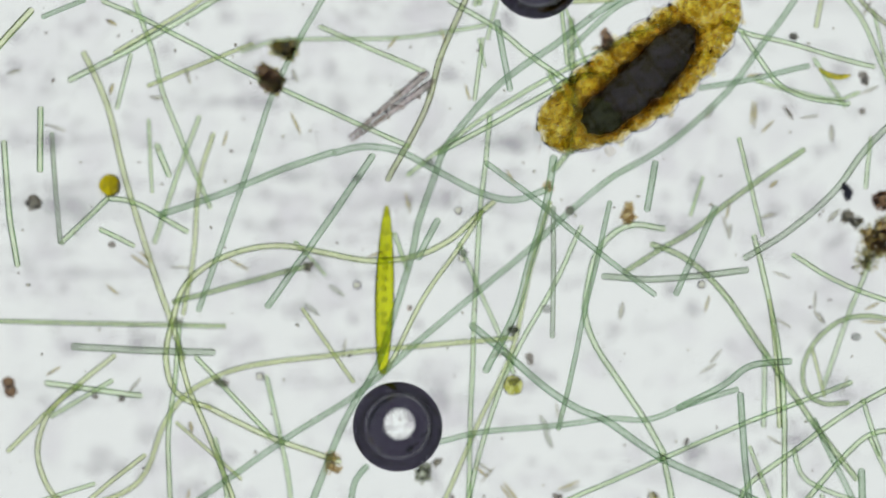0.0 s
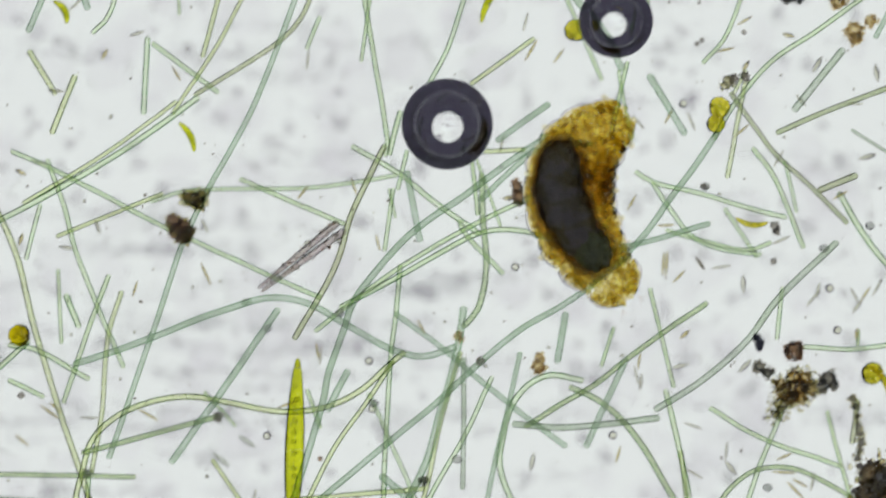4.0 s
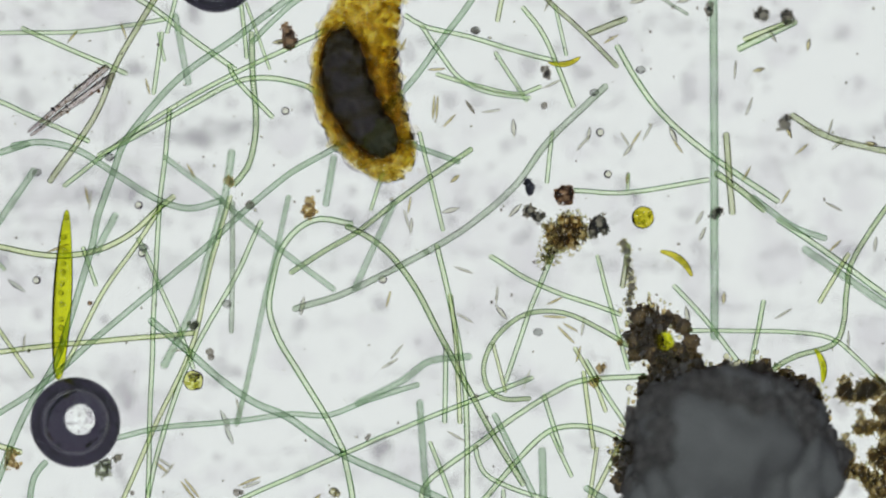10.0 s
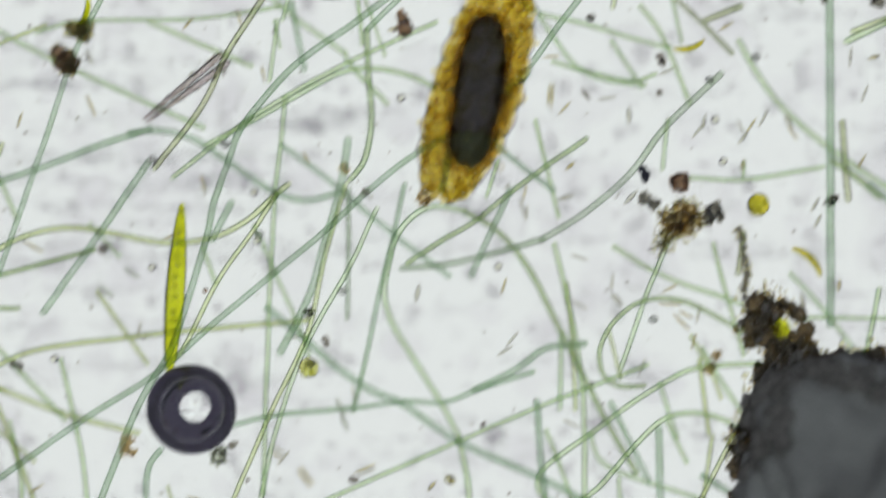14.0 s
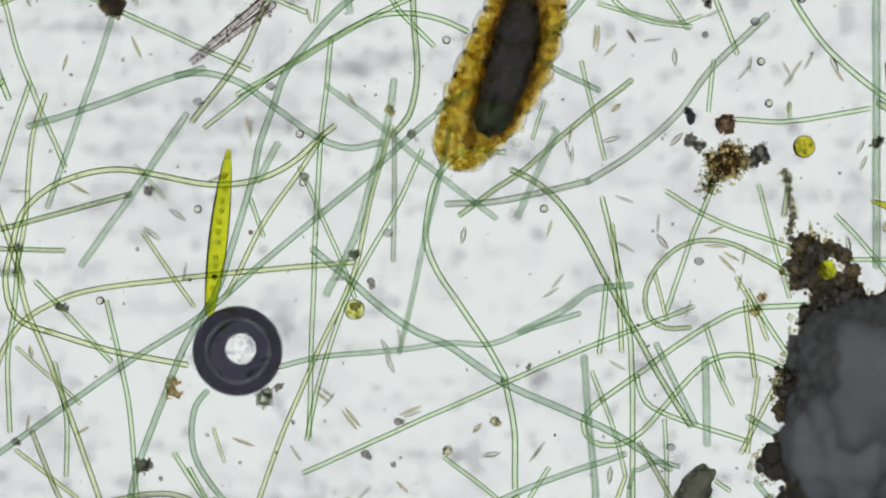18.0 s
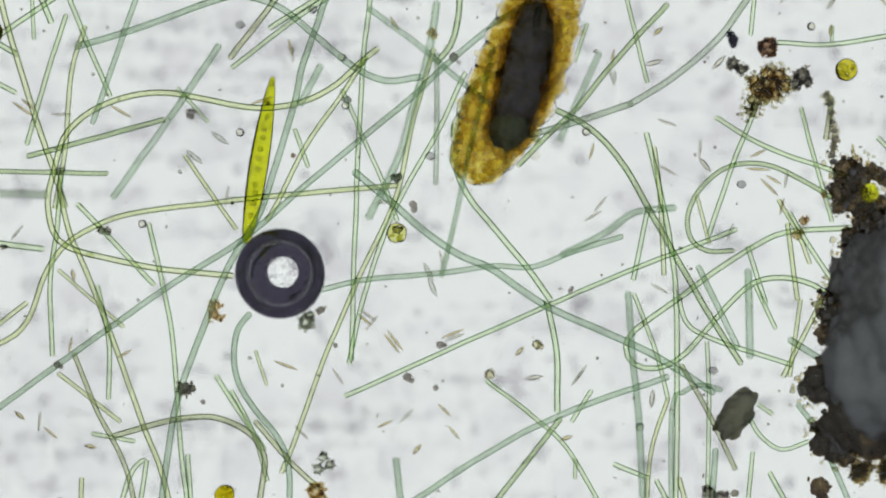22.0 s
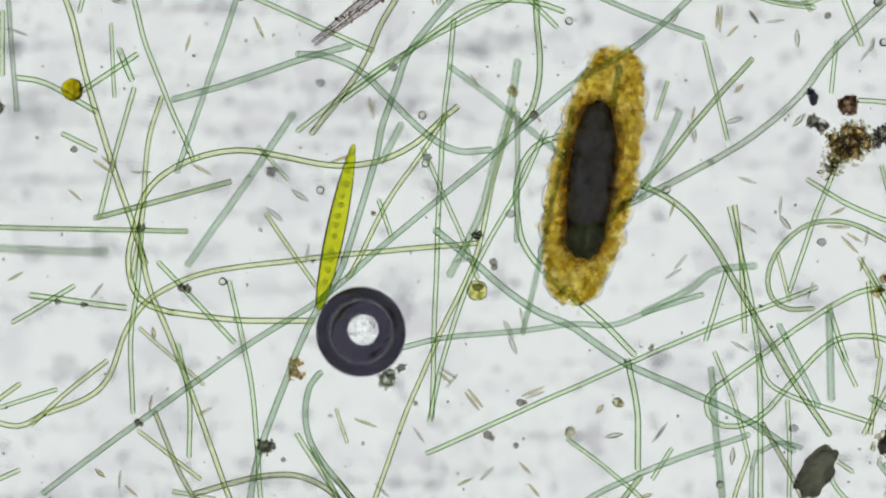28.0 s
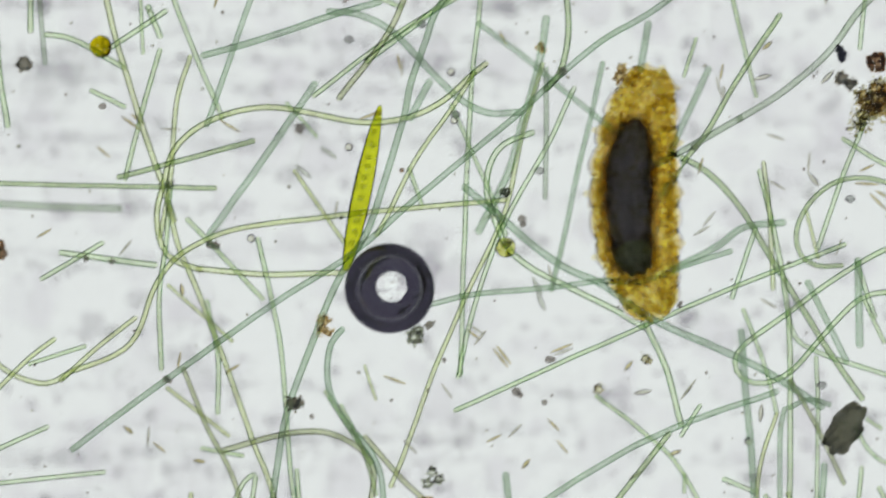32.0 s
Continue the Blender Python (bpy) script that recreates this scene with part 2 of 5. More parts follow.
def ball(name, r, material, seed=0, rough=0.15, squash=(1, 1, 1), level=2, freq=1.6):
    """A lumpy rounded body."""
    bm = bmesh.new()
    bmesh.ops.create_icosphere(bm, subdivisions=level, radius=1.0)
    off = Vector((seed * 3.7, seed * 1.3, seed * 7.1))
    for v in bm.verts:
        k = 1 + rough * (noise.noise(v.co * freq + off) + 0.5 * noise.noise(v.co * freq * 2.6 + off))
        v.co = Vector((v.co.x * squash[0], v.co.y * squash[1], v.co.z * squash[2])) * (k * r * U)
    me = bpy.data.meshes.new(name)
    bm.to_mesh(me)
    bm.free()
    me.polygons.foreach_set("use_smooth", [True] * len(me.polygons))
    me.materials.append(material)
    return me


def crumbs(name, spots, material, seed, rough=0.35, level=1):
    """Many small grains joined into one mesh: each spot is x, y, z, radius in micrometres."""
    rnd = random.Random(seed)
    base = bmesh.new()
    bmesh.ops.create_icosphere(base, subdivisions=level, radius=1.0)
    bv = [v.co.copy() for v in base.verts]
    bf = [[v.index for v in f.verts] for f in base.faces]
    base.free()
    verts, faces = [], []
    for x, y, z, r in spots:
        off = Vector((rnd.random() * 90, rnd.random() * 90, 0))
        sq = Vector((rnd.uniform(0.7, 1.3), rnd.uniform(0.7, 1.3), rnd.uniform(0.6, 1.0)))
        n0 = len(verts)
        for v in bv:
            k = 1 + rough * 1.6 * noise.noise(v * 1.7 + off)
            verts.append(Vector((x + v.x * r * k * sq.x, -y + v.y * r * k * sq.y, z + v.z * r * k * sq.z)) * U)
        faces += [[n0 + i for i in f] for f in bf]
    return mesh_of(name, verts, faces, material)


# ---- the slide and the lamp under it ----
def plate(name, x0, y0, x1, y1, z0, z1, bevel, material):
    bm = bmesh.new()
    bmesh.ops.create_cube(bm, size=1.0)
    for v in bm.verts:
        v.co = Vector(((v.co.x + 0.5) * (x1 - x0) + x0, (v.co.y + 0.5) * (y1 - y0) + y0, (v.co.z + 0.5) * (z1 - z0) + z0))
    bmesh.ops.bevel(bm, geom=bm.edges[:], offset=bevel, segments=2, affect="EDGES")
    me = bpy.data.meshes.new(name)
    bm.to_mesh(me)
    bm.free()
    me.materials.append(material)
    return me


def slide_and_lamp():
    slide = new("floor", plate("slide", -3.8, -2.0, 3.8, 2.0, -0.17, 0.0, 0.03, GLASS))
    slide.visible_shadow = False
    tagged(slide, "clear glass microscope slide lit from below", "glass slide", kind="structure")
    # unseen pane, added so its faint reflection lifts the darkest tones
    cover = new("veil_pane", plate("cover", -1.7, -1.35, 1.7, 1.35, 0.38, 0.395, 0.004, VEIL_PANE))
    cover.visible_shadow = False
    tagged(cover, "unseen thin clear pane added over the water as a faint veil", "cover glass", kind="structure")
    bm = bmesh.new()
    bmesh.ops.create_circle(bm, cap_ends=True, segments=64, radius=3.2)
    me = bpy.data.meshes.new("lamp_disc")
    bm.to_mesh(me)
    bm.free()
    me.materials.append(LAMP)
    lamp = new("backdrop", me)
    lamp.location = (0, 0, -12.5)
    tagged(lamp, "bright white field lamp of the microscope condenser", "lamp", kind="structure")


slide_and_lamp()


# ---- algal filaments ----
def filaments_upper():
    strand((275, -275), (170, 0), (90, 150), (40, 253), (0, 373), (-90, 633), w=10, mat=TEAL, drift=((0, 0, 0, 0), (13, 10, -30, 0), (28, 28, -77, 0), (32, 30, -82, 0)))
    strand((-15, 172), (60, 152), (250, 148), (345, 138), (420, 125), w=8)
    strand((180, 150), (365, 230), w=9, mat=GREEN, drift=((0, -55, -22, 0), (6, -28, -15, 0), (9, -18, -10, 0), (13, 0, 0, 0), (32, 40, 20, 0)))
    strand((310, 55), (395, 105), (450, 150), (535, 210), w=10, mat=GREEN, drift=((0, 45, 27, 0), (6, 26, 15, 0), (9, 14, 8, 0), (13, 0, 0, 0), (32, -30, -18, 0)))
    strand((533, 206), (545, 232), (610, 300), w=9, mat=GREEN)
    strand((350, -275), (385, -60), (405, 60), (400, 90), w=9, mat=GREEN)
    strand((384, -262), (359, -77), w=7)
    strand((428, 12), (408, 88), w=10, mat=GREEN)
    strand((402, 95), (375, 135), (325, 215), (285, 300), (200, 412), w=11, mat=BROWNISH,
           drift=((0, 20, -25, 9), (6, 18, -5, 6.5), (9, 12, -3, 4), (13, 0, 0, 0), (17, -14, 15, 0), (19, -20, 27, 0), (23, -25, 50, 0), (28, -24, 77, 0), (32, -26, 91, 0)))
    strand((440, 82), (423, 150), w=8)
    strand((415, 150), (400, 258), w=8, mat=GREEN)
    strand((408, 150), (419, 200), w=6)
    strand((440, 120), (463, 242), w=11, z=60, mat=TEAL)
    strand((765, 72), (710, 70), (655, 92), (610, 130), (572, 168), w=10, mat=TEAL)
    strand((687, 58), (622, 101), (542, 161), (480, 203), (435, 239), (385, 295), (345, 350), (328, 400), (302, 470), (290, 530),
           (262, 625), (225, 735), (185, 800), (154, 862), (129, 930), (89, 1035), (69, 1120), (45, 1310), w=12, mat=TEAL)
    strand((700, 152), (640, 178), (520, 235), (430, 285), (345, 340), (232, 427), w=9, mat=GREEN,
           drift=((0, 50, -35, 0), (6, 37, -20, 0), (9, 14, -9, 0), (13, 0, 0, 0), (19, -35, 23, 0), (23, -59, 51, 0), (28, -81, 56, 0), (32, -103, 71, 0)))
    strand((700, 270), (655, 248), (590, 235), (530, 243), (450, 285), (380, 325), (290, 372), w=10, mat=GREEN, pivot=(290, 372),
           drift=((0, 45, -19, 0), (6, 26, -10, 0), (13, 0, 0, 0), (19, -33, 18, 2), (23, -48, 37, 5), (28, -60, 58, 8), (32, -68, 66, 9)))
    strand((572, 160), (575, 240), (580, 300), (578, 350), (565, 400), (540, 430), w=11, mat=STRIPED, 
           drift=((0, 0, -46, 0), (4.5, 0, -34, 0), (9, 0, -14, 0), (13, 0, 0, 0), (17, 0, 20, 0), (19, 0, 26, 0), (23, 0, 36, 0), (28, 0, 47, 0), (32, 0, 57, 0)))
    strand((555, 100), (565, 195), w=8)
    strand((563, 97), (605, 215), w=6)
    strand((560, 84), (648, 80), w=9)
    strand((690, 0), (600, 65), w=11, z=70, mat=TEAL)
    strand((664, -117), (554, -37), w=9, mat=YELLOW)
    strand((563, -270), (520, -120), (479, -37), w=9, mat=GREEN)
    strand((845, 120), (880, 140), (960, 158), (1060, 188), (1110, 200), w=9, mat=GREEN)
    strand((875, 140), (905, 185), (940, 230), (990, 255), (1065, 266), w=9)
    strand((900, 223), (960, 240), (1040, 258), (1085, 245), w=8)
    strand((1005, 185), (1060, 270), w=8)
    strand((1040, -40), (1008, 128), w=9)
    strand((1014, -20), (1060, 45), (1095, 90), (1160, 150), (1220, 210), w=9, mat=BROWNISH)
    strand((1110, 100), (1130, 190), w=7)
    strand((1095, 50), (1200, 5), (1380, -62), w=10, z=62, mat=BROWNISH)
    strand((1055, 120), (1095, 175), (1145, 295), w=9, mat=GREEN, drift=((0, 0, -50, 0), (6, -2, -35, 0), (9, -2, -20, 0), (13, 0, 0, 0), (32, 6, 40, 0)))
    strand((1170, 152), (1234, 126), w=12, z=60, mat=BROWNISH)
    strand((1228, 45), (1345, 118), w=6, mat=GREY)
    strand((1386, -275), (1389, 200), (1390, 690), w=14, z=58, mat=TEAL)
    strand((1230, 185), (1265, 245), (1310, 305), (1390, 375), (1515, 460), w=11, mat=GREEN, drift=((0, -30, -40, 0), (6, -20, -24, 0), (9, -14, -17, 0), (13, 0, 0, 0), (32, 0, 0, 0)))
    strand((1395, 398), (1440, 430), (1480, 465), w=12, mat=STRIPED)
    strand((1412, 330), (1422, 470), w=12, z=66, mat=BROWNISH)
    strand((1143, 430), (1240, 433), (1380, 410), w=9, mat=GREEN)
    strand((1200, 245), (1100, 340), (1040, 420), (960, 490), (880, 540), w=12, z=58, mat=GREY)
    strand((884, 538), (800, 565), (720, 587), (635, 598), w=12, z=58, mat=GREY, pivot=(880, 540),
           drift=((0, 0, 22, -11), (5, 0, 16, -11), (6, 0, 0, 17), (9, 0, 0, 13), (13, 0, 0, 0), (17, 0, 0, -4), (19, 0, 0, -4.5), (23, 0, 0, 3), (28, 0, 0, 10), (32, 0, 0, 12)))
    strand((1105, 325), (1095, 415), w=8)
    strand((1240, 400), (1238, 428), w=6)
    strand((1420, 188), (1520, 140), w=12, z=60, mat=GREEN, drift=((0, 40, -30, 0), (6, 26, -20, 0), (9, 19, -12, 0), (13, 0, 0, 0), (32, -10, 8, 0)))
    strand((1430, 170), (1510, 140), w=10, z=60, mat=YELLOW, drift=((0, 40, -30, 0), (6, 26, -20, 0), (9, 19, -12, 0), (13, 0, 0, 0), (32, -10, 8, 0)))
    strand((122, -250), (77, -85), w=9)
    strand((-56, -270), (-85, -165), (-116, -127), w=9)
    strand((179, -250), (99, -100), (24, 15), w=8)
    strand((-11, -108), (104, -22), w=9)
    strand((-21, -118), (-28, 15), w=10, mat=GREEN)
    strand((64, -17), (239, -137), (289, -275), w=9, mat=BROWNISH)
    strand((-320, 223), (-215, 170), (-70, 85), (69, -12), w=11, mat=GREEN)
    strand((-240, 175), (-100, 90), (30, -5), w=8, mat=YELLOW)
    strand((31, -270), (37, -160), w=6)
    strand((-231, -130), (-175, -250), (-120, -285), w=11, mat=TEAL)
    strand((-170, -285), (-125, -170), w=12, mat=TEAL)
    strand((-231, -95), (-185, -20), w=10, mat=YELLOW)
    strand((-150, -50), (-190, 50), w=11, mat=YELLOW)
    strand((285, -155), (262, -100), w=8)
    strand((690, -260), (740, -150), (785, -45), w=8)
    strand((670, -270), (780, -130), (820, -60), w=12, z=62, mat=TEAL)
    strand((880, -250), (850, -110), w=9)
    strand((830, -75), (800, 55), w=8)
    strand((815, -60), (835, 60), w=7)
    strand((868, -50), (930, 52), w=12, z=62, mat=TEAL)
    strand((1060, -270), (1010, -130), (965, -75), w=8)
    strand((1040, -60), (1020, -20), w=7)
    strand((1330, -250), (1180, -140), (1090, -80), (1020, 0), (985, 60), w=9, mat=GREEN)
    strand((1340, -250), (1270, -118), w=9, mat=TEAL)
    strand((1210, -95), (1125, 10), w=13, z=70, mat=GREY)


def filaments_middle():
    strand((-160, 463), (-80, 437), (-10, 410), (70, 378), (150, 351), w=12, z=40, mat=TEAL,
           drift=((0, 0, 0, 0), (13, 37, -10, -1), (19, 55, -18, -1.6), (23, 68, -22, -2), (28, 93, -27, -3), (32, 95, -28, -3)))
    strand((150, 351), (205, 345), (265, 360), (330, 402), (400, 448), (460, 468), (520, 455), w=12, z=40, mat=TEAL, pivot=(190, 347),
           drift=((0, 0, -2, 6), (13, 0, 0, 0), (19, 4, 2, -3), (23, 2, 2, -7), (28, 0, 4, -10.5), (32, 4, 6, -12)))
    strand((190, 398), (100, 530), (50, 600), (3, 666), w=12, z=56, mat=TEAL,
           drift=((0, 30, -40, 0), (6, 14, -26, 0), (9, 2, -8, 0), (13, 0, 0, 0), (19, -20, 27, 0), (23, -37, 41, 0), (28, -45, 55, 0), (32, -57, 78, 0)))
    strand((435, 440), (410, 460), (360, 505), (300, 535), (220, 545), (130, 530), (60, 518), (0, 523), (-55, 542), (-95, 568), (-121, 600),
           (-136, 650), (-148, 705), (-140, 762), (-115, 790), (-70, 806), w=11, z=34, mat=YELLOW)
    strand((-76, 804), (29, 815), (79, 817), (180, 815), w=11, z=34, mat=YELLOW, pivot=(-76, 804),
           drift=((0, 0, 0, -20), (13, 0, 0, -16), (18, 0, 0, -11), (23, 0, 0, -5), (28, 0, 0, -1), (32, 0, 0, 1)))
    strand((-136, 618), (54, 567), (105, 553), w=10, mat=STRIPED, drift=((0, 0, 0, 0), (7, 0, 0, 0), (30, -78, 22, 0), (32, -82, 24, 0)))
    strand((80, 510), (135, 570), w=7)
    strand((335, 472), (300, 540), w=12, z=60, mat=TEAL)
    strand((428, 285), (420, 370), (410, 460), (402, 600), (394, 800), (389, 992), w=9)
    strand((420, 370), (500, 430), (560, 480), (640, 545), (720, 605), w=10, z=56, mat=TEAL)
    strand((540, 360), (525, 450), (500, 540), (470, 640), (420, 740), w=13, z=66, mat=TEAL)
    strand((372, 512), (400, 575), (450, 690), (470, 745), w=8, mat=GREEN)
    strand((415, 455), (370, 525), (310, 610), (260, 710), (240, 745), w=9)
    strand((990, 50), (950, 110), (905, 170), (855, 238), (790, 300), (725, 350), (640, 400), (560, 465), (480, 540), (400, 605), (300, 688), (200, 775), (64, 862), (-41, 935), (-221, 1065), (-300, 1125), w=11, mat=TEAL)
    strand((535, 440), (500, 560), (478, 665), (455, 735), (400, 850), (340, 990), (290, 1130), (265, 1190), w=9, mat=YELLOW)
    strand((590, 483), (540, 590), (475, 705), (440, 790), (405, 900), (385, 997), w=9)
    strand((470, 682), (330, 694), (150, 712), (0, 732), (-71, 757), (-124, 793), (-157, 845), (-184, 920), (-224, 957), (-300, 985), w=10, mat=YELLOW)
    strand((-296, 984), (-345, 965), (-375, 905), (-372, 850), (-340, 795), (-240, 713), w=10, z=30, mat=YELLOW, pivot=(-298, 985),
           drift=((0, 0, 0, 0), (2.5, 0, 0, 3), (13, 0, 0, 24), (28, 0, 0, 47), (32, 0, 0, 48)))
    strand((395, 658), (460, 712), (520, 765), (580, 805), (640, 832), (729, 893), (829, 938), (929, 985), (1029, 1048), w=13, mat=TEAL)
    strand((95, 630), (185, 760), w=8)
    strand((-95, 715), (40, 857), w=9, mat=GREEN)
    strand((29, 750), (54, 855), (70, 940), (79, 1040), (86, 1150), (108, 1310), w=9, mat=GREEN)
    strand((330, 868), (420, 848), (540, 838), (640, 825), (710, 826), (780, 800), (868, 772), w=10, mat=TEAL)
    strand((760, 806), (840, 765), (890, 730), (960, 722), w=12, z=62, mat=TEAL)
    strand((1049, 952), (1000, 868), (960, 790), (925, 720), (895, 660), (865, 600), (830, 550), (790, 512), (745, 488), w=11, z=34, mat=STRIPED, pivot=(925, 720),
           drift=((0, 0, 0, 8), (2, 0, 0, 6), (4.5, 0, 0, 3.7), (9, 0, 0, 1.8), (13, 0, 0, 0), (17, 6, 16, 1.5), (20, 12, 40, 2.5), (23, 20, 56, 3.2), (28, 28, 78, 4), (32, 32, 94, 5)))
    strand((750, 489), (695, 480), (655, 497), (625, 535), (610, 590), (604, 640), (622, 695), (660, 757), (705, 830), (735, 888), w=11, z=36, mat=GREEN, pivot=(712, 842),
           drift=((0, 0, 0, 2), (4.5, 0, 0, 0), (13, 0, 0, 0), (17, 0, 0, 2), (19, 0, 0, 3), (23, 0, 0, 10), (28, 0, 0, 17), (30, -20, 20, 24), (32, -40, 40, 32)))
    strand((735, 888), (752, 980), (754, 1082), w=11, z=38, mat=GREEN, pivot=(735, 888), drift=((0, 0, 0, 0), (28, 0, 0, 0), (32, -20, 10, 14)))
    strand((642, 578), (700, 540), (760, 505), (830, 450), (900, 400), (962, 358), w=10, mat=STRIPED, pivot=(958, 361),
           drift=((0, 25, -12, 0), (6, 4, -4, 0), (13, 0, 0, 0), (17, 0, 0, 3.5), (19, -4, 2, 4.7), (23, -12, 4, 14), (28, -5, -2, 13.5), (32, -5, -4, 22)))
    strand((870, 327), (912, 500), w=8)
    strand((685, 246), (780, 286), (870, 319), w=10, z=30, mat=TEAL, pivot=(870, 319),
           drift=((0, 125, -121, 33), (2.5, 120, -115, 33), (6, 91, -87, 41), (8, 100, -36, 33), (10, 70, 60, 0), (13, 35, 140, -19), (16, 34, 100, -12),
                  (19, 32, 43, -4), (28, 0, 0, 0), (32, 0, 0, 0)))
    strand((280, 545), (303, 612), w=8, mat=GREEN, drift=((0, -22, -50, 0), (6, -14, -32, 0), (13, 0, 0, 0), (19, 6, 28, 0), (23, 10, 40, 0), (32, 18, 80, 0)))
    strand((826, 450), (756, 604), w=11, z=66, mat=TEAL)
    strand((806, 396), (784, 463), w=7)
    strand((720, 370), (705, 455), w=12, z=66, mat=TEAL)
    strand((640, 440), (620, 530), (598, 620), (575, 730), (548, 843), w=9, z=60, mat=TEAL)
    strand((540, 450), (540, 560), (538, 680), w=9, z=66, mat=GREY)
    strand((903, 545), (930, 660), (945, 740), (955, 830), (957, 990), (953, 1350), w=10, mat=GREEN, drift=((0, -6, -45, 0), (7, -4, -30, 0), (30, 14, 80, 0), (32, 15, 85, 0)))
    strand((925, 615), (935, 700), (942, 840), w=9)
    strand((917, 705), (915, 840), w=9, pivot=(917, 705), drift=((0, 0, 0, 0), (13, 0, 0, 0), (20, -1, 9, -8), (28, -4, 20, -16), (32, -4, 24, -18)))
    strand((870, 790), (878, 900), (892, 1060), (905, 1345), w=12, z=62, mat=TEAL, drift=((0, 0, -10, 0), (7, 0, 0, 0), (30, 12, 118, 0), (32, 13, 122, 0)))
    strand((379, 1055), (555, 975), (729, 898), (850, 846), (950, 806), (1069, 760), w=9, mat=GREEN)
    strand((1240, 705), (1200, 680), (1140, 650), (1090, 643), (1045, 655), (1005, 690), (984, 735), (990, 778), (1020, 798), (1065, 797), w=9, mat=STRIPED)
    strand((1240, 880), (1205, 858), (1155, 845), (1100, 855), (1049, 900), (979, 980), (929, 1005), (888, 998), (874, 968), (890, 938),
           (959, 888), (1010, 850), (1060, 815), (1110, 785), (1160, 764), (1270, 757), w=10, mat=GREEN)
    strand((1105, 545), (1065, 645), (1022, 770), w=9)
    strand((1010, 548), (1100, 600), (1240, 650), w=9, mat=GREEN, drift=((0, -45, -14, 0), (7, -24, -6, 0), (30, 48, 24, 0), (32, 54, 26, 0)))
    strand((1185, 545), (1205, 620), (1240, 745), w=8)
    strand((1240, 525), (1230, 600), w=10, mat=BROWNISH)
    strand((1000, 700), (1022, 785), w=7)
    strand((1145, 708), (1180, 770), (1200, 820), w=8)
    strand((1160, 750), (1178, 885), w=9)
    strand((1090, 790), (1105, 840), (1122, 890), w=9)
    strand((1165, 730), (1200, 790), (1250, 865), w=9, mat=GREEN)
    strand((1320, 598), (1378, 660), (1432, 730), w=9)
    strand((1343, 677), (1528, 680), (1600, 692), (1640, 722), (1690, 772), w=8, mat=GREEN)
    strand((1479, 625), (1453, 757), w=9)
    strand((1740, 400), (1643, 542), (1628, 602), (1622, 662), (1603, 702), (1538, 722), (1498, 745), (1480, 770), w=10, mat=STRIPED)
    strand((1505, 480), (1600, 545), (1745, 650), w=11, mat=GREEN)
    strand((1460, 440), (1530, 492), (1590, 515), w=11, mat=TEAL)
    strand((1548, 532), (1745, 668), w=13, z=58, mat=TEAL)
    strand((1628, 542), (1578, 627), w=9)
    strand((1528, 297), (1598, 337), (1740, 370), w=12, z=64, mat=BROWNISH)


def filaments_lower_right():
    strand((1089, 805), (1092, 958), w=13, z=60, mat=TEAL, drift=((0, -4, 110, 0), (13, -2, 69, 0), (18, -1, 46, 0), (28, 0, 0, 0), (32, 0, -18, 0)))
    strand((1003, 826), (1072, 968), w=11, mat=TEAL)
    strand((1104, 860), (1139, 935), w=8)
    strand((969, 880), (979, 920), (1019, 950), (1169, 1000), w=9, mat=GREEN)
    strand((1229, 870), (1154, 1020), w=9)
    strand((1184, 885), (1165, 1020), w=8)
    strand((1164, 955), (1219, 990), w=12, mat=TEAL)
    strand((1179, 1070), (1219, 1130), (1299, 1310), w=10, mat=TEAL)
    strand((1089, 1080), (1110, 1122), (1150, 1150), (1199, 1135), w=8)
    strand((1109, 1070), (1134, 1087), w=8, mat=GREEN)
    strand((974, 1000), (1029, 1100), (1069, 1185), w=9, mat=BROWNISH)
    strand((1019, 960), (1022, 1050), (1019, 1310), w=8)
    strand((1034, 1150), (1024, 1305), w=11, mat=TEAL)
    strand((955, 1310), (957, 1080), (974, 1050), (1009, 1035), (1044, 1045), w=9, mat=TEAL)
    strand((949, 1060), (919, 1160), (909, 1305), w=8)
    strand((854, 1175), (914, 1200), w=9, mat=GREEN)
    strand((929, 1205), (985, 1310), w=9, mat=GREEN)
    strand((969, 1200), (1000, 1315), w=9)
    strand((1099, 1155), (1084, 1310), w=8)
    strand((1129, 1190), (1195, 1310), w=9)
    strand((889, 875), (929, 980), (949, 1060), w=8)
    strand((949, 1020), (779, 1080), (639, 1150), (400, 1305), w=11, mat=TEAL)
    strand((759, 1095), (600, 1300), w=10, mat=STRIPED)
    strand((629, 1028), (709, 1090), (779, 1160), (860, 1308), w=8)
    strand((814, 1045), (779, 1100), w=8)
    strand((785, 1166), (784, 1200), w=7)
    strand((468, 1165), (484, 1308), w=12, z=60, mat=TEAL)


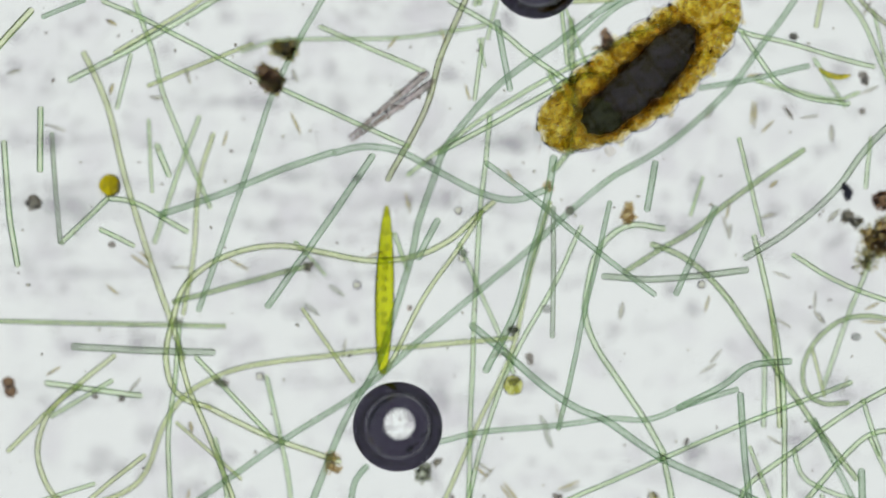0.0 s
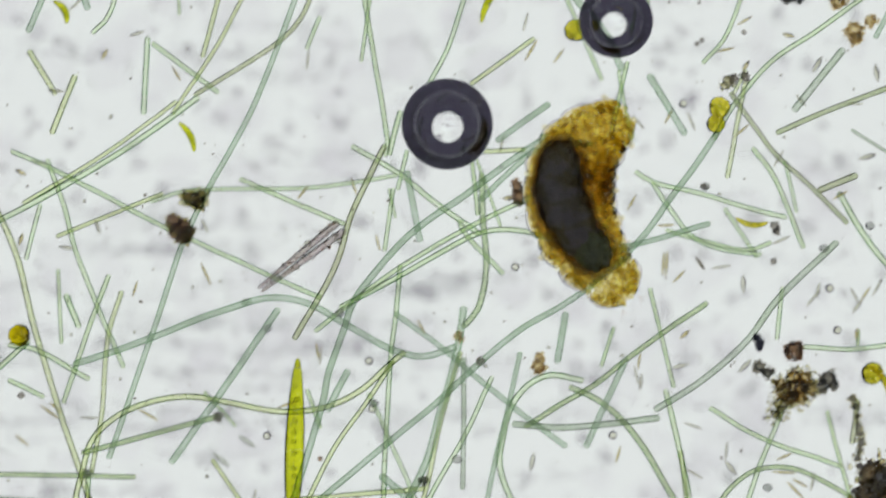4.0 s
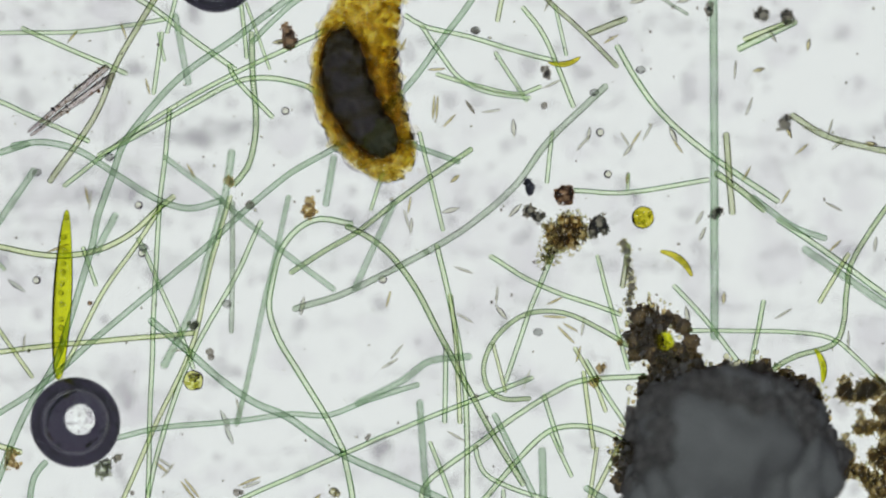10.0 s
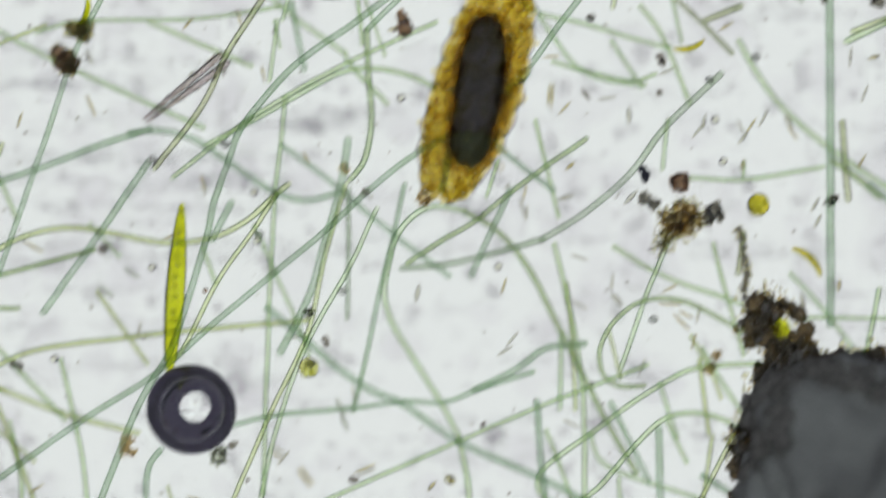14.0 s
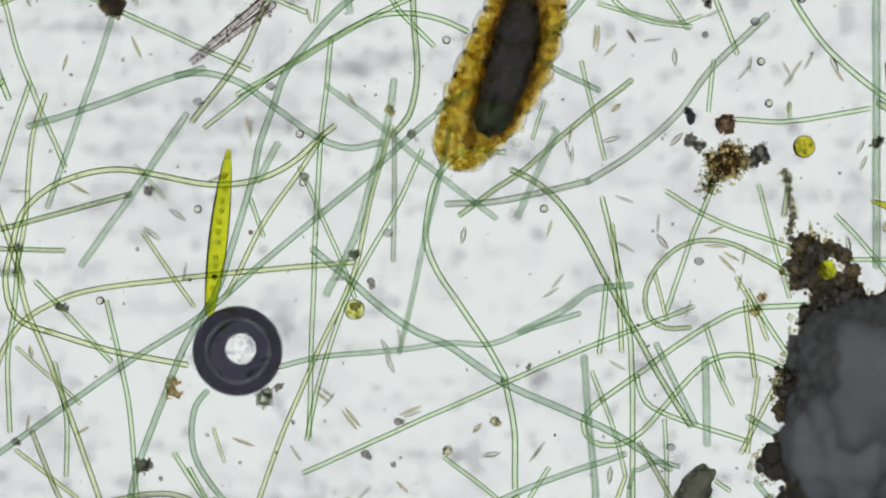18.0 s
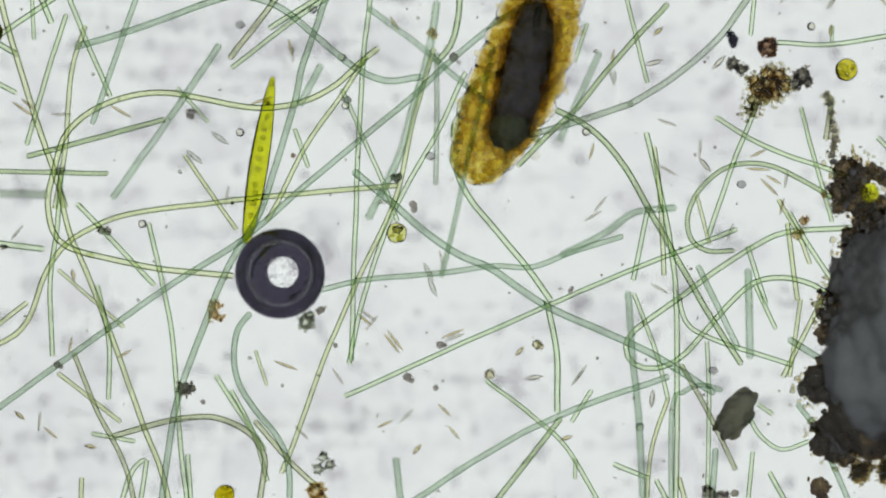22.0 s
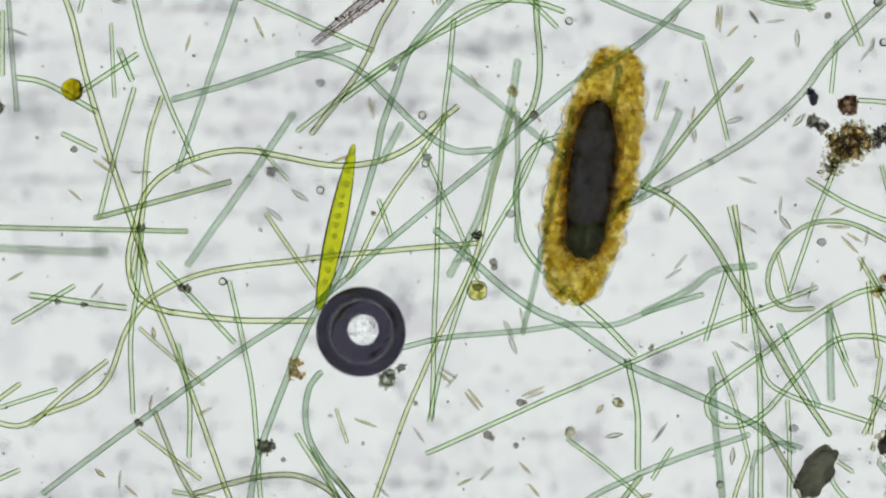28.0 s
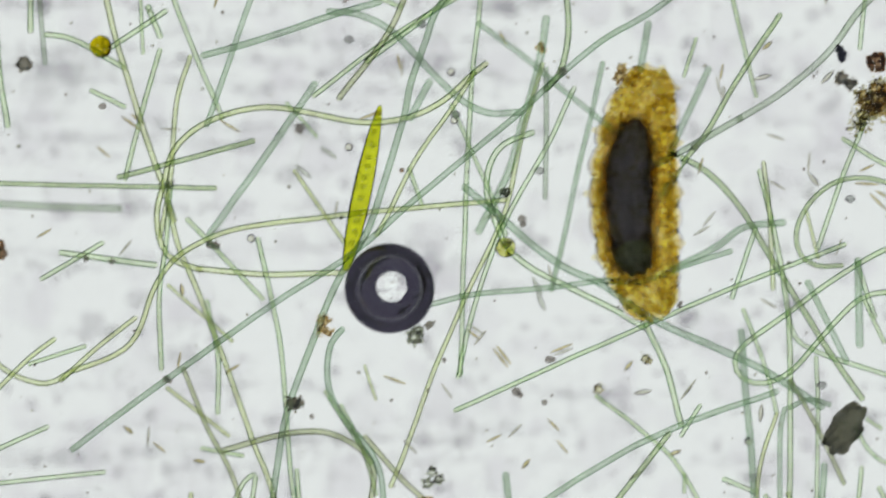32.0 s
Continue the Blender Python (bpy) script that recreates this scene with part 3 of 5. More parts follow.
def filaments_lower_left():
    strand((-61, 860), (-41, 960), (-41, 1060), w=9)
    strand((-126, 690), (-111, 760), (-81, 830), (-31, 960), (19, 1100), (54, 1190), (82, 1310), w=10, mat=YELLOW)
    strand((-101, 980), (-61, 1080), (-11, 1180), (20, 1315), w=9, mat=BROWNISH)
    strand((-131, 1015), (-21, 1100), w=8)
    strand((-71, 1122), (4, 1135), w=8)
    strand((-31, 1125), (39, 1105), (109, 1092), (159, 1095), (209, 1120), (234, 1160), (232, 1205), (215, 1310), w=11, mat=BROWNISH)
    strand((209, 910), (189, 935), (181, 980), (189, 1030), (219, 1080), (259, 1130), (279, 1190), (275, 1310), w=11, mat=TEAL, drift=((0, 0, 0, 0), (23, 0, 0, 0), (28, -16, 0, 0), (32, -28, 0, 0)))
    strand((149, 1020), (234, 1150), w=9)
    strand((177, 1045), (215, 1120), (240, 1205), w=8)
    strand((219, 1100), (275, 1165), (330, 1218), w=10, mat=BROWNISH)
    strand((-31, 1310), (-5, 1200), (24, 1168), (24, 1192), (4, 1310), w=9, mat=GREEN)
    strand((-88, 1200), (-91, 1315), w=9)
    strand((99, 1160), (110, 1315), w=9)
    strand((219, 975), (239, 1035), w=6)
    strand((-129, 832), (-14, 932), w=7)
    strand((-125, 660), (-132, 760), (-144, 850), (-140, 982), w=9, mat=GREEN)
    strand((-340, 768), (-170, 790), w=11, mat=GREEN, drift=((0, -22, -6, 0), (28, 18, 6, 0), (32, 20, 7, 0)))
    strand((-354, 822), (-244, 757), w=9)
    strand((-185, 890), (-250, 940), (-319, 1002), w=9)
    strand((-274, 940), (-374, 972), w=8)
    strand((-490, 1150), (-341, 1083), w=9)
    strand((-490, 1190), (-241, 1163), w=9, mat=GREEN)
    strand((-490, 650), (-340, 655), (-44, 661), w=9, mat=STRIPED)
    strand((-309, 696), (-175, 703), (-60, 706), w=13, z=118, mat=GREY, drift=((0, 0, 0, 0), (2.5, -4, 0, 0), (28, -124, -8, 0), (32, -148, -8, 0)))
    strand((-90, 288), (-130, 395), (-170, 513), w=9, drift=((0, 0, 0, 0), (23, -25, 99, 3), (28, -40, 122, 4.5), (32, -45, 130, 4.5)))
    strand((-65, 318), (-90, 403), (-100, 533), (-118, 640), w=9, drift=((0, 0, 0, 0), (23, -20, 86, 0), (28, -25, 104, 0), (32, -25, 108, 0)))
    strand((-205, 83), (-175, 163), (-155, 243), (-120, 333), (-70, 450), w=9, mat=GREEN, drift=((0, 0, 0, 0), (28, 36, 84, 0), (32, 38, 88, 0)))
    strand((-295, 173), (-255, 263), (-225, 383), (-190, 503), (-140, 653), (-118, 720), w=11, mat=YELLOW)
    strand((-260, 83), (-170, 123), (0, 212), (60, 240), (190, 300), (285, 342), w=9, mat=GREEN)
    strand((-180, 233), (5, 158), w=8)
    strand((-365, 113), (-290, 83), w=9, z=60, mat=TEAL)
    strand((-490, 213), (-385, 100), w=13, z=64, mat=YELLOW)
    strand((-370, 273), (-370, 385), w=11, z=62, mat=GREEN)
    strand((-350, 318), (-345, 400), (-335, 513), w=9, mat=GREY, drift=((0, 0, 0, 0), (28, -9, -64, 0), (32, -10, -70, 0)))
    strand((-435, 333), (-425, 463), (-410, 553), w=11, z=60, mat=GREEN)
    strand((-180, 293), (-173, 423), w=7)
    strand((-165, 338), (-142, 393), w=11, mat=GREEN)
    strand((-335, 513), (-250, 433), w=10, mat=GREEN, drift=((0, 0, 0, 0), (2.5, 11, -9, -1), (25, 112, -93, -10), (32, 112, -93, -10)))
    strand((-250, 433), (-200, 443), (-110, 493), w=10, mat=GREEN, drift=((0, 0, 0, 0), (2.5, -9, -4, 0), (25, -95, -44, 0), (32, -95, -44, 0)))
    strand((-265, 488), (-205, 518), w=9, mat=GREEN)
    strand((-210, 178), (-235, 273), w=8)
    strand((-430, 883), (-345, 800), (-300, 765), w=9, drift=((0, 0, 0, 0), (2.5, 0, 4, 0), (28, -42, 166, 0), (32, -31, 163, 0)))


filaments_upper()
filaments_middle()
filaments_lower_right()
filaments_lower_left()


# ---- air bubbles ----
def bubble(x, y, r, label):
    bm = bmesh.new()
    bmesh.ops.create_uvsphere(bm, u_segments=64, v_segments=40, radius=r * U)
    me = bpy.data.meshes.new("bubble")
    bm.to_mesh(me)
    bm.free()
    me.polygons.foreach_set("use_smooth", [True] * len(me.polygons))
    me.materials.append(AIR)
    ob = new("air_bubble", me)
    ob.location = P(x, y, r + 1)
    return tagged(ob, label, "air bubble", "air bubbles in the water")


bubble(511, 36, 81, "round air bubble with a black rim and bright centre")
bubble(264, 838, 80, "round air bubble with a black rim beside a desmid")
bubble(809, -147, 66, "smaller round air bubble with a thick black rim")


# ---- single cells ----
def desmid():
    """The long yellow-green spindle cell, in its own space: tip towards +y."""
    root = new("desmid_cell")
    tagged(root, "long spindle-shaped yellow-green desmid cell touching a bubble", "desmid")
    n = 26
    run = [Vector((0, (i / n - 0.5) * 280 * U, 0)) for i in range(n + 1)]
    shape = lambda f: 0.16 + 0.84 * math.sin(math.pi * min(1, max(0, f * 0.80 + 0.13))) ** 0.9
    part("cell_wall", tube("cell_wall", run, 17.5 * U, DESMID, 16, shape), root, "yellow-green cell wall and plastid")
    dot = ball("pyrenoid", 5.2, PALE_CELL, 3, 0.1, level=2)
    rnd = random.Random(5)
    for i in range(11):
        y = (-100 + i * 20 + rnd.uniform(-4, 4)) * U
        part("pyrenoid", dot, root, "small round grain inside the cell", Matrix.Translation((rnd.uniform(-2, 2) * U, y, 13.5 * U)))
    tip = ball("tip_vacuole", 5, SILICA, 4, 0.05)
    part("tip_vacuole", tip, root, "clear tip of the cell", Matrix.Translation((0, 137 * U, 3 * U)))
    return root


def crescent(name, length, width, bend, material, label, category):
    """A curved gliding cell along its own x."""
    root = new(name)
    run = []
    for i in range(15):
        f = i / 14 - 0.5
        run.append(Vector((f * length * U, bend * (0.25 - f * f) * 4 * U, 0)))
    part("cell_wall", tube("cell_wall", run, width / 2 * U, material, 12, lambda f: 0.35 + 0.65 * math.sin(math.pi * (0.1 + 0.8 * f))), root)
    part("plastid", ball("plastid", width * 0.32, PLASTID, 2, 0.2, (1.8, 0.9, 0.8)), root, "olive plastid",
         Matrix.Translation((0, bend * U * 0.9, width * 0.2 * U)))
    part("plastid", ball("plastid", width * 0.28, PLASTID, 7, 0.2, (1.7, 0.9, 0.8)), root, "olive plastid",
         Matrix.Translation((length * 0.24 * U, bend * U * 0.7, width * 0.2 * U)))
    return tagged(root, label, category)


def round_cell(x, y, r, material, label, lobes=5, z=None):
    root = new("round_cell")
    root.location = P(x, y, (r * 0.6 + 2) if z is None else z)
    part("cell_wall", ball("cell_wall", r, material, x, 0.10, (1, 1, 0.6), 3), root)
    rnd = random.Random(x)
    for i in range(lobes + 5):
        a, d = 2.4 * i + rnd.random(), 0.72 * ((i + 0.4) / (lobes + 5)) ** 0.5
        part("plastid", ball("plastid", r * rnd.uniform(0.15, 0.24), PLASTID, x + i, 0.2, level=2), root, "olive plastid grain",
             Matrix.Translation((math.cos(a) * r * d * U, math.sin(a) * r * d * U, r * 0.2 * U)))
    return tagged(root, label, "algal cell", "round algal cells")


desmid_cell = desmid()
glider = crescent("gliding_cell", 66, 13, 9, GOLD_CELL, "curved yellow-green gliding cell by the debris", "gliding cell")
glider_mid = crescent("gliding_cell", 52, 11, -7, GOLD_CELL, "curved yellow-green cell gliding along a filament", "gliding cell")
glider_left = crescent("gliding_cell", 52, 12, 6, DESMID, "short yellow-green cell gliding past brown debris", "gliding cell")
round_cell(1266, 477, 20, GOLD_CELL, "round amber-green cell with dark plastids")
round_cell(469, 766, 18, PALE_CELL, "pale yellow-green round cell beside a filament", 6)
round_cell(-249, 410, 20, AMBER, "round golden cell at the end of a filament", 4)
round_cell(994, 5, 19, GOLD_CELL, "yellow-green lobed cell on a filament", 5, 22)
round_cell(988, 34, 17, GOLD_CELL, "yellow-green lobed cell on a filament", 5, 24)
round_cell(739, -132, 20, GOLD_CELL, "yellow-green lobed cell beside a bubble", 5)
round_cell(164, 1230, 18, AMBER, "dark golden round cell", 4)
round_cell(1302, 695, 17, DESMID, "green cell stuck in dark debris", 4, 95)
for gx, gy, ga, gl in ((590, -180, 60, 70), (1579, 740, -78, 56), (-175, -165, -60, 40)):
    g = crescent("curved_cell", gl, 13, 7, DESMID, "curved yellow-green cell lying still", "algal cell")
    g.matrix_basis = Matrix.Translation(P(gx, gy, 12)) @ Matrix.Rotation(radians(ga), 4, "Z")


# ---- debris ----
OLIVE = solid("olive_detritus", (0.17, 0.16, 0.10), (0.33, 0.30, 0.19), (0.96, 0.91, 0.73), 420, 0.9, 0.88)
PALE_CRUST = solid("golden_crust", (0.30, 0.25, 0.16), (0.50, 0.43, 0.30), (0.98, 0.93, 0.78), 900, 0.8, 0.94, 0.25)
SPECK = solid("grey_speck", (0.16, 0.16, 0.16), (0.26, 0.26, 0.25), (0.80, 0.79, 0.77), 600, 0.8, 0.88)
SOOT = solid("blue_black_detritus", (0.05, 0.05, 0.07), (0.08, 0.08, 0.10), (0.3, 0.3, 0.35), 300, 0.9, 0.1)


def fuzz(root, lumps, count, seed, z):
    """Fine curled threads that stick out of a clump, joined."""
    rnd = random.Random(seed)
    verts, faces = [], []
    for k in range(count):
        lx, ly, r = rnd.choice(lumps)
        a = rnd.uniform(0, 6.283)
        x, y, h = lx + math.cos(a) * r * 0.7, ly + math.sin(a) * r * 0.7, z + rnd.uniform(0.4, 1.2) * r
        run = [Vector((x, -y, h)) * U]
        for q in range(4):
            a += rnd.uniform(-0.8, 0.8)
            x, y = x + math.cos(a) * r * 0.22, y + math.sin(a) * r * 0.22
            run.append(Vector((x, -y, h + rnd.uniform(-2, 2))) * U)
        me = tube("thread", run, rnd.uniform(0.6, 1.1) * U, RUSTY, 4)
        n0 = len(verts)
        verts += [v.co.copy() for v in me.vertices]
        faces += [[n0 + v for v in f.vertices] for f in me.polygons]
        bpy.data.meshes.remove(me)
    tagged(part("thread", mesh_of("thread", verts, faces, RUSTY), root, "fine brown threads round the clump"), kind="stuff")


def debris(name, x, y, lumps, material, label, seed, grains=30, spread=1.25, grain_r=(2, 6), z=0, grain_mat=None, threads=0, rough=0.62):
    """A crumbly clump: a few lumps (x, y, radius from its middle) as parts, with ragged knobs and many small grains round them."""
    root = new(name)
    root.location = P(x, y, 0)
    rnd = random.Random(seed)
    spots, knobs = [], []
    for i, (lx, ly, r) in enumerate(lumps):
        part("lump", ball("lump", r * 0.80, material, seed + i, rough, (1, 1, 0.7), 4 if r > 11 else 3, 3.1), root, "",
             Matrix.Translation((lx * U, -ly * U, (z + r * 0.7) * U)))
        if grains > 8:
            for k in range(int(4 + r * 0.6)):
                a, d = rnd.uniform(0, 6.283), r * rnd.uniform(0.35, 1.05)
                g = r * (0.10 + 0.26 * rnd.random() ** 1.6)
                knobs.append((lx + math.cos(a) * d, ly + math.sin(a) * d, z + max(g, rnd.uniform(0.5, 1.2) * r), g))
        for k in range(2 * grains // len(lumps)):
            a = rnd.uniform(0, 6.283)
            d = r * (0.7 + (spread - 0.7) * rnd.random() ** 1.5)
            gr = (grain_r[0] + (grain_r[1] - grain_r[0]) * rnd.random() ** 2) * 0.8
            spots.append((lx + math.cos(a) * d, ly + math.sin(a) * d, z + max(gr, rnd.uniform(0.2, 1.1) * r), gr))
    if knobs:
        tagged(part("knob", crumbs("knob", knobs, material, seed + 1, 0.6, 2), root, "ragged knobs on the lumps"), kind="stuff")
    if spots:
        g = part("grain", crumbs("grain", spots, grain_mat or material, seed), root, "small loose grains")
        tagged(g, kind="stuff")
    if threads:
        fuzz(root, lumps, threads, seed, z)
    return tagged(root, label, "debris")


def flake(x, y):
    """A thin ragged plate of one piece, with crumbs at its rim."""
    root = new("debris_flake")
    root.matrix_basis = Matrix.Translation(P(x, y, 0)) @ Matrix.Rotation(radians(-36), 4, "Z")
    part("plate", ball("plate", 1.0, HAZE, 33, 0.42, (27, 46, 13), 4, 2.0), root, "translucent grey-brown plate", Matrix.Translation((0, 0, 15 * U)))
    rnd = random.Random(29)
    spots = []
    for k in range(30):
        a = rnd.uniform(0, 6.283)
        spots.append((math.cos(a) * 25, math.sin(a) * 42, rnd.uniform(6, 20), rnd.uniform(1.5, 4)))
    tagged(part("grain", crumbs("grain", spots, HAZE, 29, 0.5), root, "grey crumbs at the rim"), kind="stuff")
    tagged(root, "translucent dark grey flake of debris", "debris")


debris("debris", 35, 218, [(-10, -12, 13), (10, 14, 15), (-6, 10, 13), (6, -2, 12), (18, 4, 8)], RUST, "dark brown debris lump on a filament", 11, 90, grain_mat=CRUST)
debris("debris", 66, 166, [(-2, 2, 9), (-16, -2, 8), (8, -6, 8), (4, 10, 7)], PALE_CRUST, "crumbly golden brown debris with clear crystals", 12, 120, 1.9, (2.5, 7), grain_mat=CRUST)
debris("debris", 640, 157, [(0, 8, 15), (-5, -12, 10)], RUST, "small dark red debris speck", 13, 14)
debris("debris", 674, 460, [(0, 5, 13), (0, -12, 8)], BROWN, "faint brown debris flake", 14, 14)
debris("debris", 1127, 437, [(0, 0, 17)], RUST, "round rust-brown debris ball", 15, 24, 1.05, (3, 6))
debris("debris", 1128, 502, [(4, 0, 20), (-18, 10, 16), (10, 18, 14), (18, -14, 14), (-8, 20, 12), (-24, -6, 11), (30, 4, 11), (0, -18, 13)], BROWN, "crumbly brown and ochre debris clump", 16, 330, 1.7, (1.8, 4.6), grain_mat=CRUST, threads=60)
debris("debris", 1104, 543, [(0, 0, 7), (-6, -12, 6), (-10, 8, 6)], CRUST, "loose pale ochre crumbs under the clump", 116, 150, 3.2, (1.8, 4))
debris("debris", 1189, 490, [(0, -4, 14), (-10, 8, 11), (8, 8, 8)], SLATE, "dark crumbly debris clump", 17, 40, 1.3, threads=14)
debris("debris", 1075, 470, [(-8, -4, 10), (6, 6, 10)], SLATE, "dark crumbly debris clump", 18, 26, 1.3)
debris("debris", 1064, 423, [(-2, -8, 9), (2, 0, 10), (2, 9, 7)], SOOT, "smooth black crescent flake of debris", 19, 0)
debris("debris", 1395, 470, [(0, 0, 10), (8, -4, 7)], SPECK, "dark speck stuck to a filament", 20, 10)
debris("debris", 1093, 215, [(0, 0, 9), (4, 10, 7)], SPECK, "dark speck between filaments", 21, 6)
debris("debris", 1384, 112, [(0, 0, 8), (0, -12, 6)], SPECK, "dark speck on a filament", 22, 6)
debris("debris", 1475, 35, [(0, 10, 12), (0, -14, 10)], SLATE, "blurred dark debris flake", 23, 6, z=95)
debris("debris", 1475, 120, [(0, 0, 12), (42, 6, 14)], SLATE, "blurred dark debris flake", 24, 10, z=95)
debris("debris", 1512, 312, [(0, 0, 12), (6, -10, 8)], SLATE, "blurred dark debris flake", 25, 6, z=95)
debris("debris", 1119, -197, [(0, 0, 20), (14, 6, 12)], DARK, "dark olive debris flake", 26, 10, z=95)
debris("debris", 1199, -182, [(0, 0, 16), (6, -12, 10)], BROWN, "olive debris flake", 27, 10, z=95)
debris("debris", 1229, -128, [(0, 0, 18), (0, 14, 12), (28, -18, 12)], BROWN, "olive brown debris flake", 28, 10, z=95)
flake(1072, 1086)
debris("debris", 1219, 1225, [(0, -8, 21), (5, 12, 13), (14, 38, 9)], RUSTY, "smooth brown lump of debris with a dark foot", 30, 8, rough=0.3)
debris("debris", 91, 1043, [(0, 0, 13), (14, -2, 8)], SLATE, "dark lump on a filament", 31, 12)
debris("debris", 148, 903, [(0, -8, 9), (-4, 8, 10), (6, 14, 7)], BROWN, "small crumbly crystal cluster", 32, 30, 1.4, (2, 5))
debris("debris", 488, 1022, [(0, 0, 9), (7, 6, 6)], SPECK, "dark speck by a long filament", 33, 0)
debris("debris", 546, 965, [(0, 0, 8), (8, 0, 5)], SPECK, "dark speck by a long filament", 34, 0)
debris("debris", 538, 1041, [(0, 0, 6)], SPECK, "small dark speck", 35, 0)
debris("debris", 498, 720, [(0, -4, 8), (2, 5, 7)], SPECK, "small dark oval speck", 36, 0)
debris("debris", 324, 1225, [(0, 0, 16), (10, 14, 12)], BROWN, "brown debris lump", 37, 20)
debris("debris", 338, 1165, [(0, 0, 9), (12, 12, 8), (-8, 20, 9)], CRYSTAL, "clear crystal crumbs", 38, 20, 1.4, (3, 6))
debris("debris", -430, 768, [(0, -6, 12), (4, 8, 12)], RUST, "dark violet-brown crescent flake", 39, 2)
debris("debris", -385, 440, [(0, 0, 14)], SLATE, "dark speck in a faint grey film", 40, 8)
debris("debris", 1027, 1230, [(-4, -4, 12), (16, 8, 13)], SPECK, "two grey crumbly specks beside a filament", 41, 24)
debris("debris", 1069, 1228, [(0, 0, 8)], SLATE, "small dark speck by a filament", 141, 0)
debris("debris", 1245, 540, [(-14, -18, 6), (-8, -4, 7), (-4, 14, 5), (-2, 30, 6), (0, 45, 6), (2, 60, 7), (0, 74, 6), (-4, 88, 7)], SLATE, "thin dark string of debris above the clump", 42, 130, 1.6, (1.5, 4), grain_mat=CRUST)
def heap(x, y, wide, high, count, seed):
    """A loose crumbly mass of many small lumps with light showing through its gaps."""
    rnd = random.Random(seed)
    lumps = []
    while len(lumps) < count:
        a, d = rnd.uniform(0, 6.283), rnd.random() ** 0.6
        lx, ly = math.cos(a) * d * wide, math.sin(a) * d * high
        if noise.noise(Vector((lx * 0.03, ly * 0.03, seed))) > -0.35:
            lumps.append((lx, ly, rnd.uniform(6, 15)))
    debris("debris", x, y, lumps, OLIVE, "crumbly olive brown debris clump", seed, 7 * count, 1.5, (1.8, 4.6), grain_mat=CRUST, threads=60)


heap(1668, 786, 52, 34, 26, 43)
heap(1684, 890, 62, 92, 60, 44)
heap(1285, 1182, 16, 20, 7, 45)
heap(1333, 1186, 32, 22, 14, 46)
heap(1316, 1120, 92, 40, 46, 47)
debris("debris", -125, 655, [(0, 0, 6)], CRYSTAL, "clear bright crystal", 47, 5, 1.5, (3, 6))
debris("debris", -133, 1000, [(0, 0, 8), (6, 4, 5)], SPECK, "dark speck on a filament", 48, 0)
debris("debris", 308, 924, [(0, 0, 14), (6, -10, 9)], CRYSTAL, "clear angular crystal beside the bubble", 49, 12, 1.2, (3, 7))
debris("debris", 334, 903, [(0, 0, 8)], SLATE, "small dark crystal beside the bubble", 50, 3)
debris("debris", 1029, -47, [(-10, 2, 10), (10, -2, 9)], SPECK, "grey smudge of debris on a filament", 69, 9, 1.2, (1.5, 3), z=30)
debris("debris", 1009, -42, [(0, 0, 11), (-6, 8, 8)], CRUST, "pale tan debris on a filament", 70, 14, 1.3, (1.5, 4), z=20)
debris("debris", 959, -112, [(-4, 3, 5), (5, -3, 5)], SPECK, "small grey speck", 71, 0)
debris("debris", 1039, -129, [(0, 0, 5)], SPECK, "small dark speck", 72, 0)
debris("debris", 530, 411, [(0, 0, 9), (5, 7, 6)], BROWN, "small red-brown debris speck on a filament", 52, 6)
debris("debris", 718, 964, [(0, 0, 9), (6, 3, 6)], CRUST, "small brown debris speck", 53, 9, 1.3, (1.5, 3))
debris("debris", 634, 1016, [(0, 0, 9)], CRUST, "small brown debris speck", 54, 9, 1.3, (1.5, 3))
debris("debris", 1190, 745, [(0, 0, 8), (6, -3, 6)], BROWN, "brown debris speck on a filament", 55, 9, 1.2, (1.5, 3))
debris("debris", 777, 869, [(0, 0, 5), (3, -5, 4)], SPECK, "small dark speck on a filament", 56, 0)
debris("debris", -50, 761, [(-5, 0, 8), (5, 3, 8)], SPECK, "blue-grey debris speck on a filament", 57, 9, 1.2, (1.5, 3))
debris("debris", 1179, 770, [(0, 0, 10), (6, -7, 7)], BROWN, "brown debris speck on a filament", 58, 9, 1.2, (1.5, 3))
debris("debris", 966, 143, [(0, 0, 5), (4, 4, 4)], SPECK, "small dark speck", 59, 0)
debris("debris", 1091, 278, [(0, 0, 7)], SPECK, "small dark round speck", 60, 0)
debris("debris", 125, 1066, [(0, 0, 5)], SPECK, "small dark speck", 61, 0)
debris("debris", 360, 966, [(0, 0, 5)], SPECK, "small dark speck", 62, 0)
debris("debris", 285, 629, [(0, 0, 5)], RUST, "small red-brown speck", 63, 0)
debris("debris", -275, 786, [(0, 0, 6)], SPECK, "small dark speck", 64, 0)
debris("debris", -230, 791, [(0, 0, 6), (5, 0, 4)], SPECK, "small dark speck", 65, 0)
debris("debris", -245, 516, [(0, 0, 7)], SPECK, "small grey speck", 66, 0, z=20)
debris("debris", 570, 455, [(0, 0, 9)], SPECK, "grey speck at the end of a filament", 67, 0, z=30)
debris("debris", 463, 668, [(0, 0, 6), (10, -3, 6), (4, 4, 4)], CRYSTAL, "clear crystal crumbs on a filament", 68, 9, 1.3, (2, 4))
debris("debris", 105, 553, [(0, 0, 8)], SPECK, "dark speck where filaments cross", 51, 4)


# core colour of the dark mass, paled to hold the veiling glare over it
GLARE_TONE = solid("glare_paled_core", (0.26, 0.27, 0.245), (0.33, 0.34, 0.31), (0.7, 0.6, 0.4), 260, 0.95, 0.2)


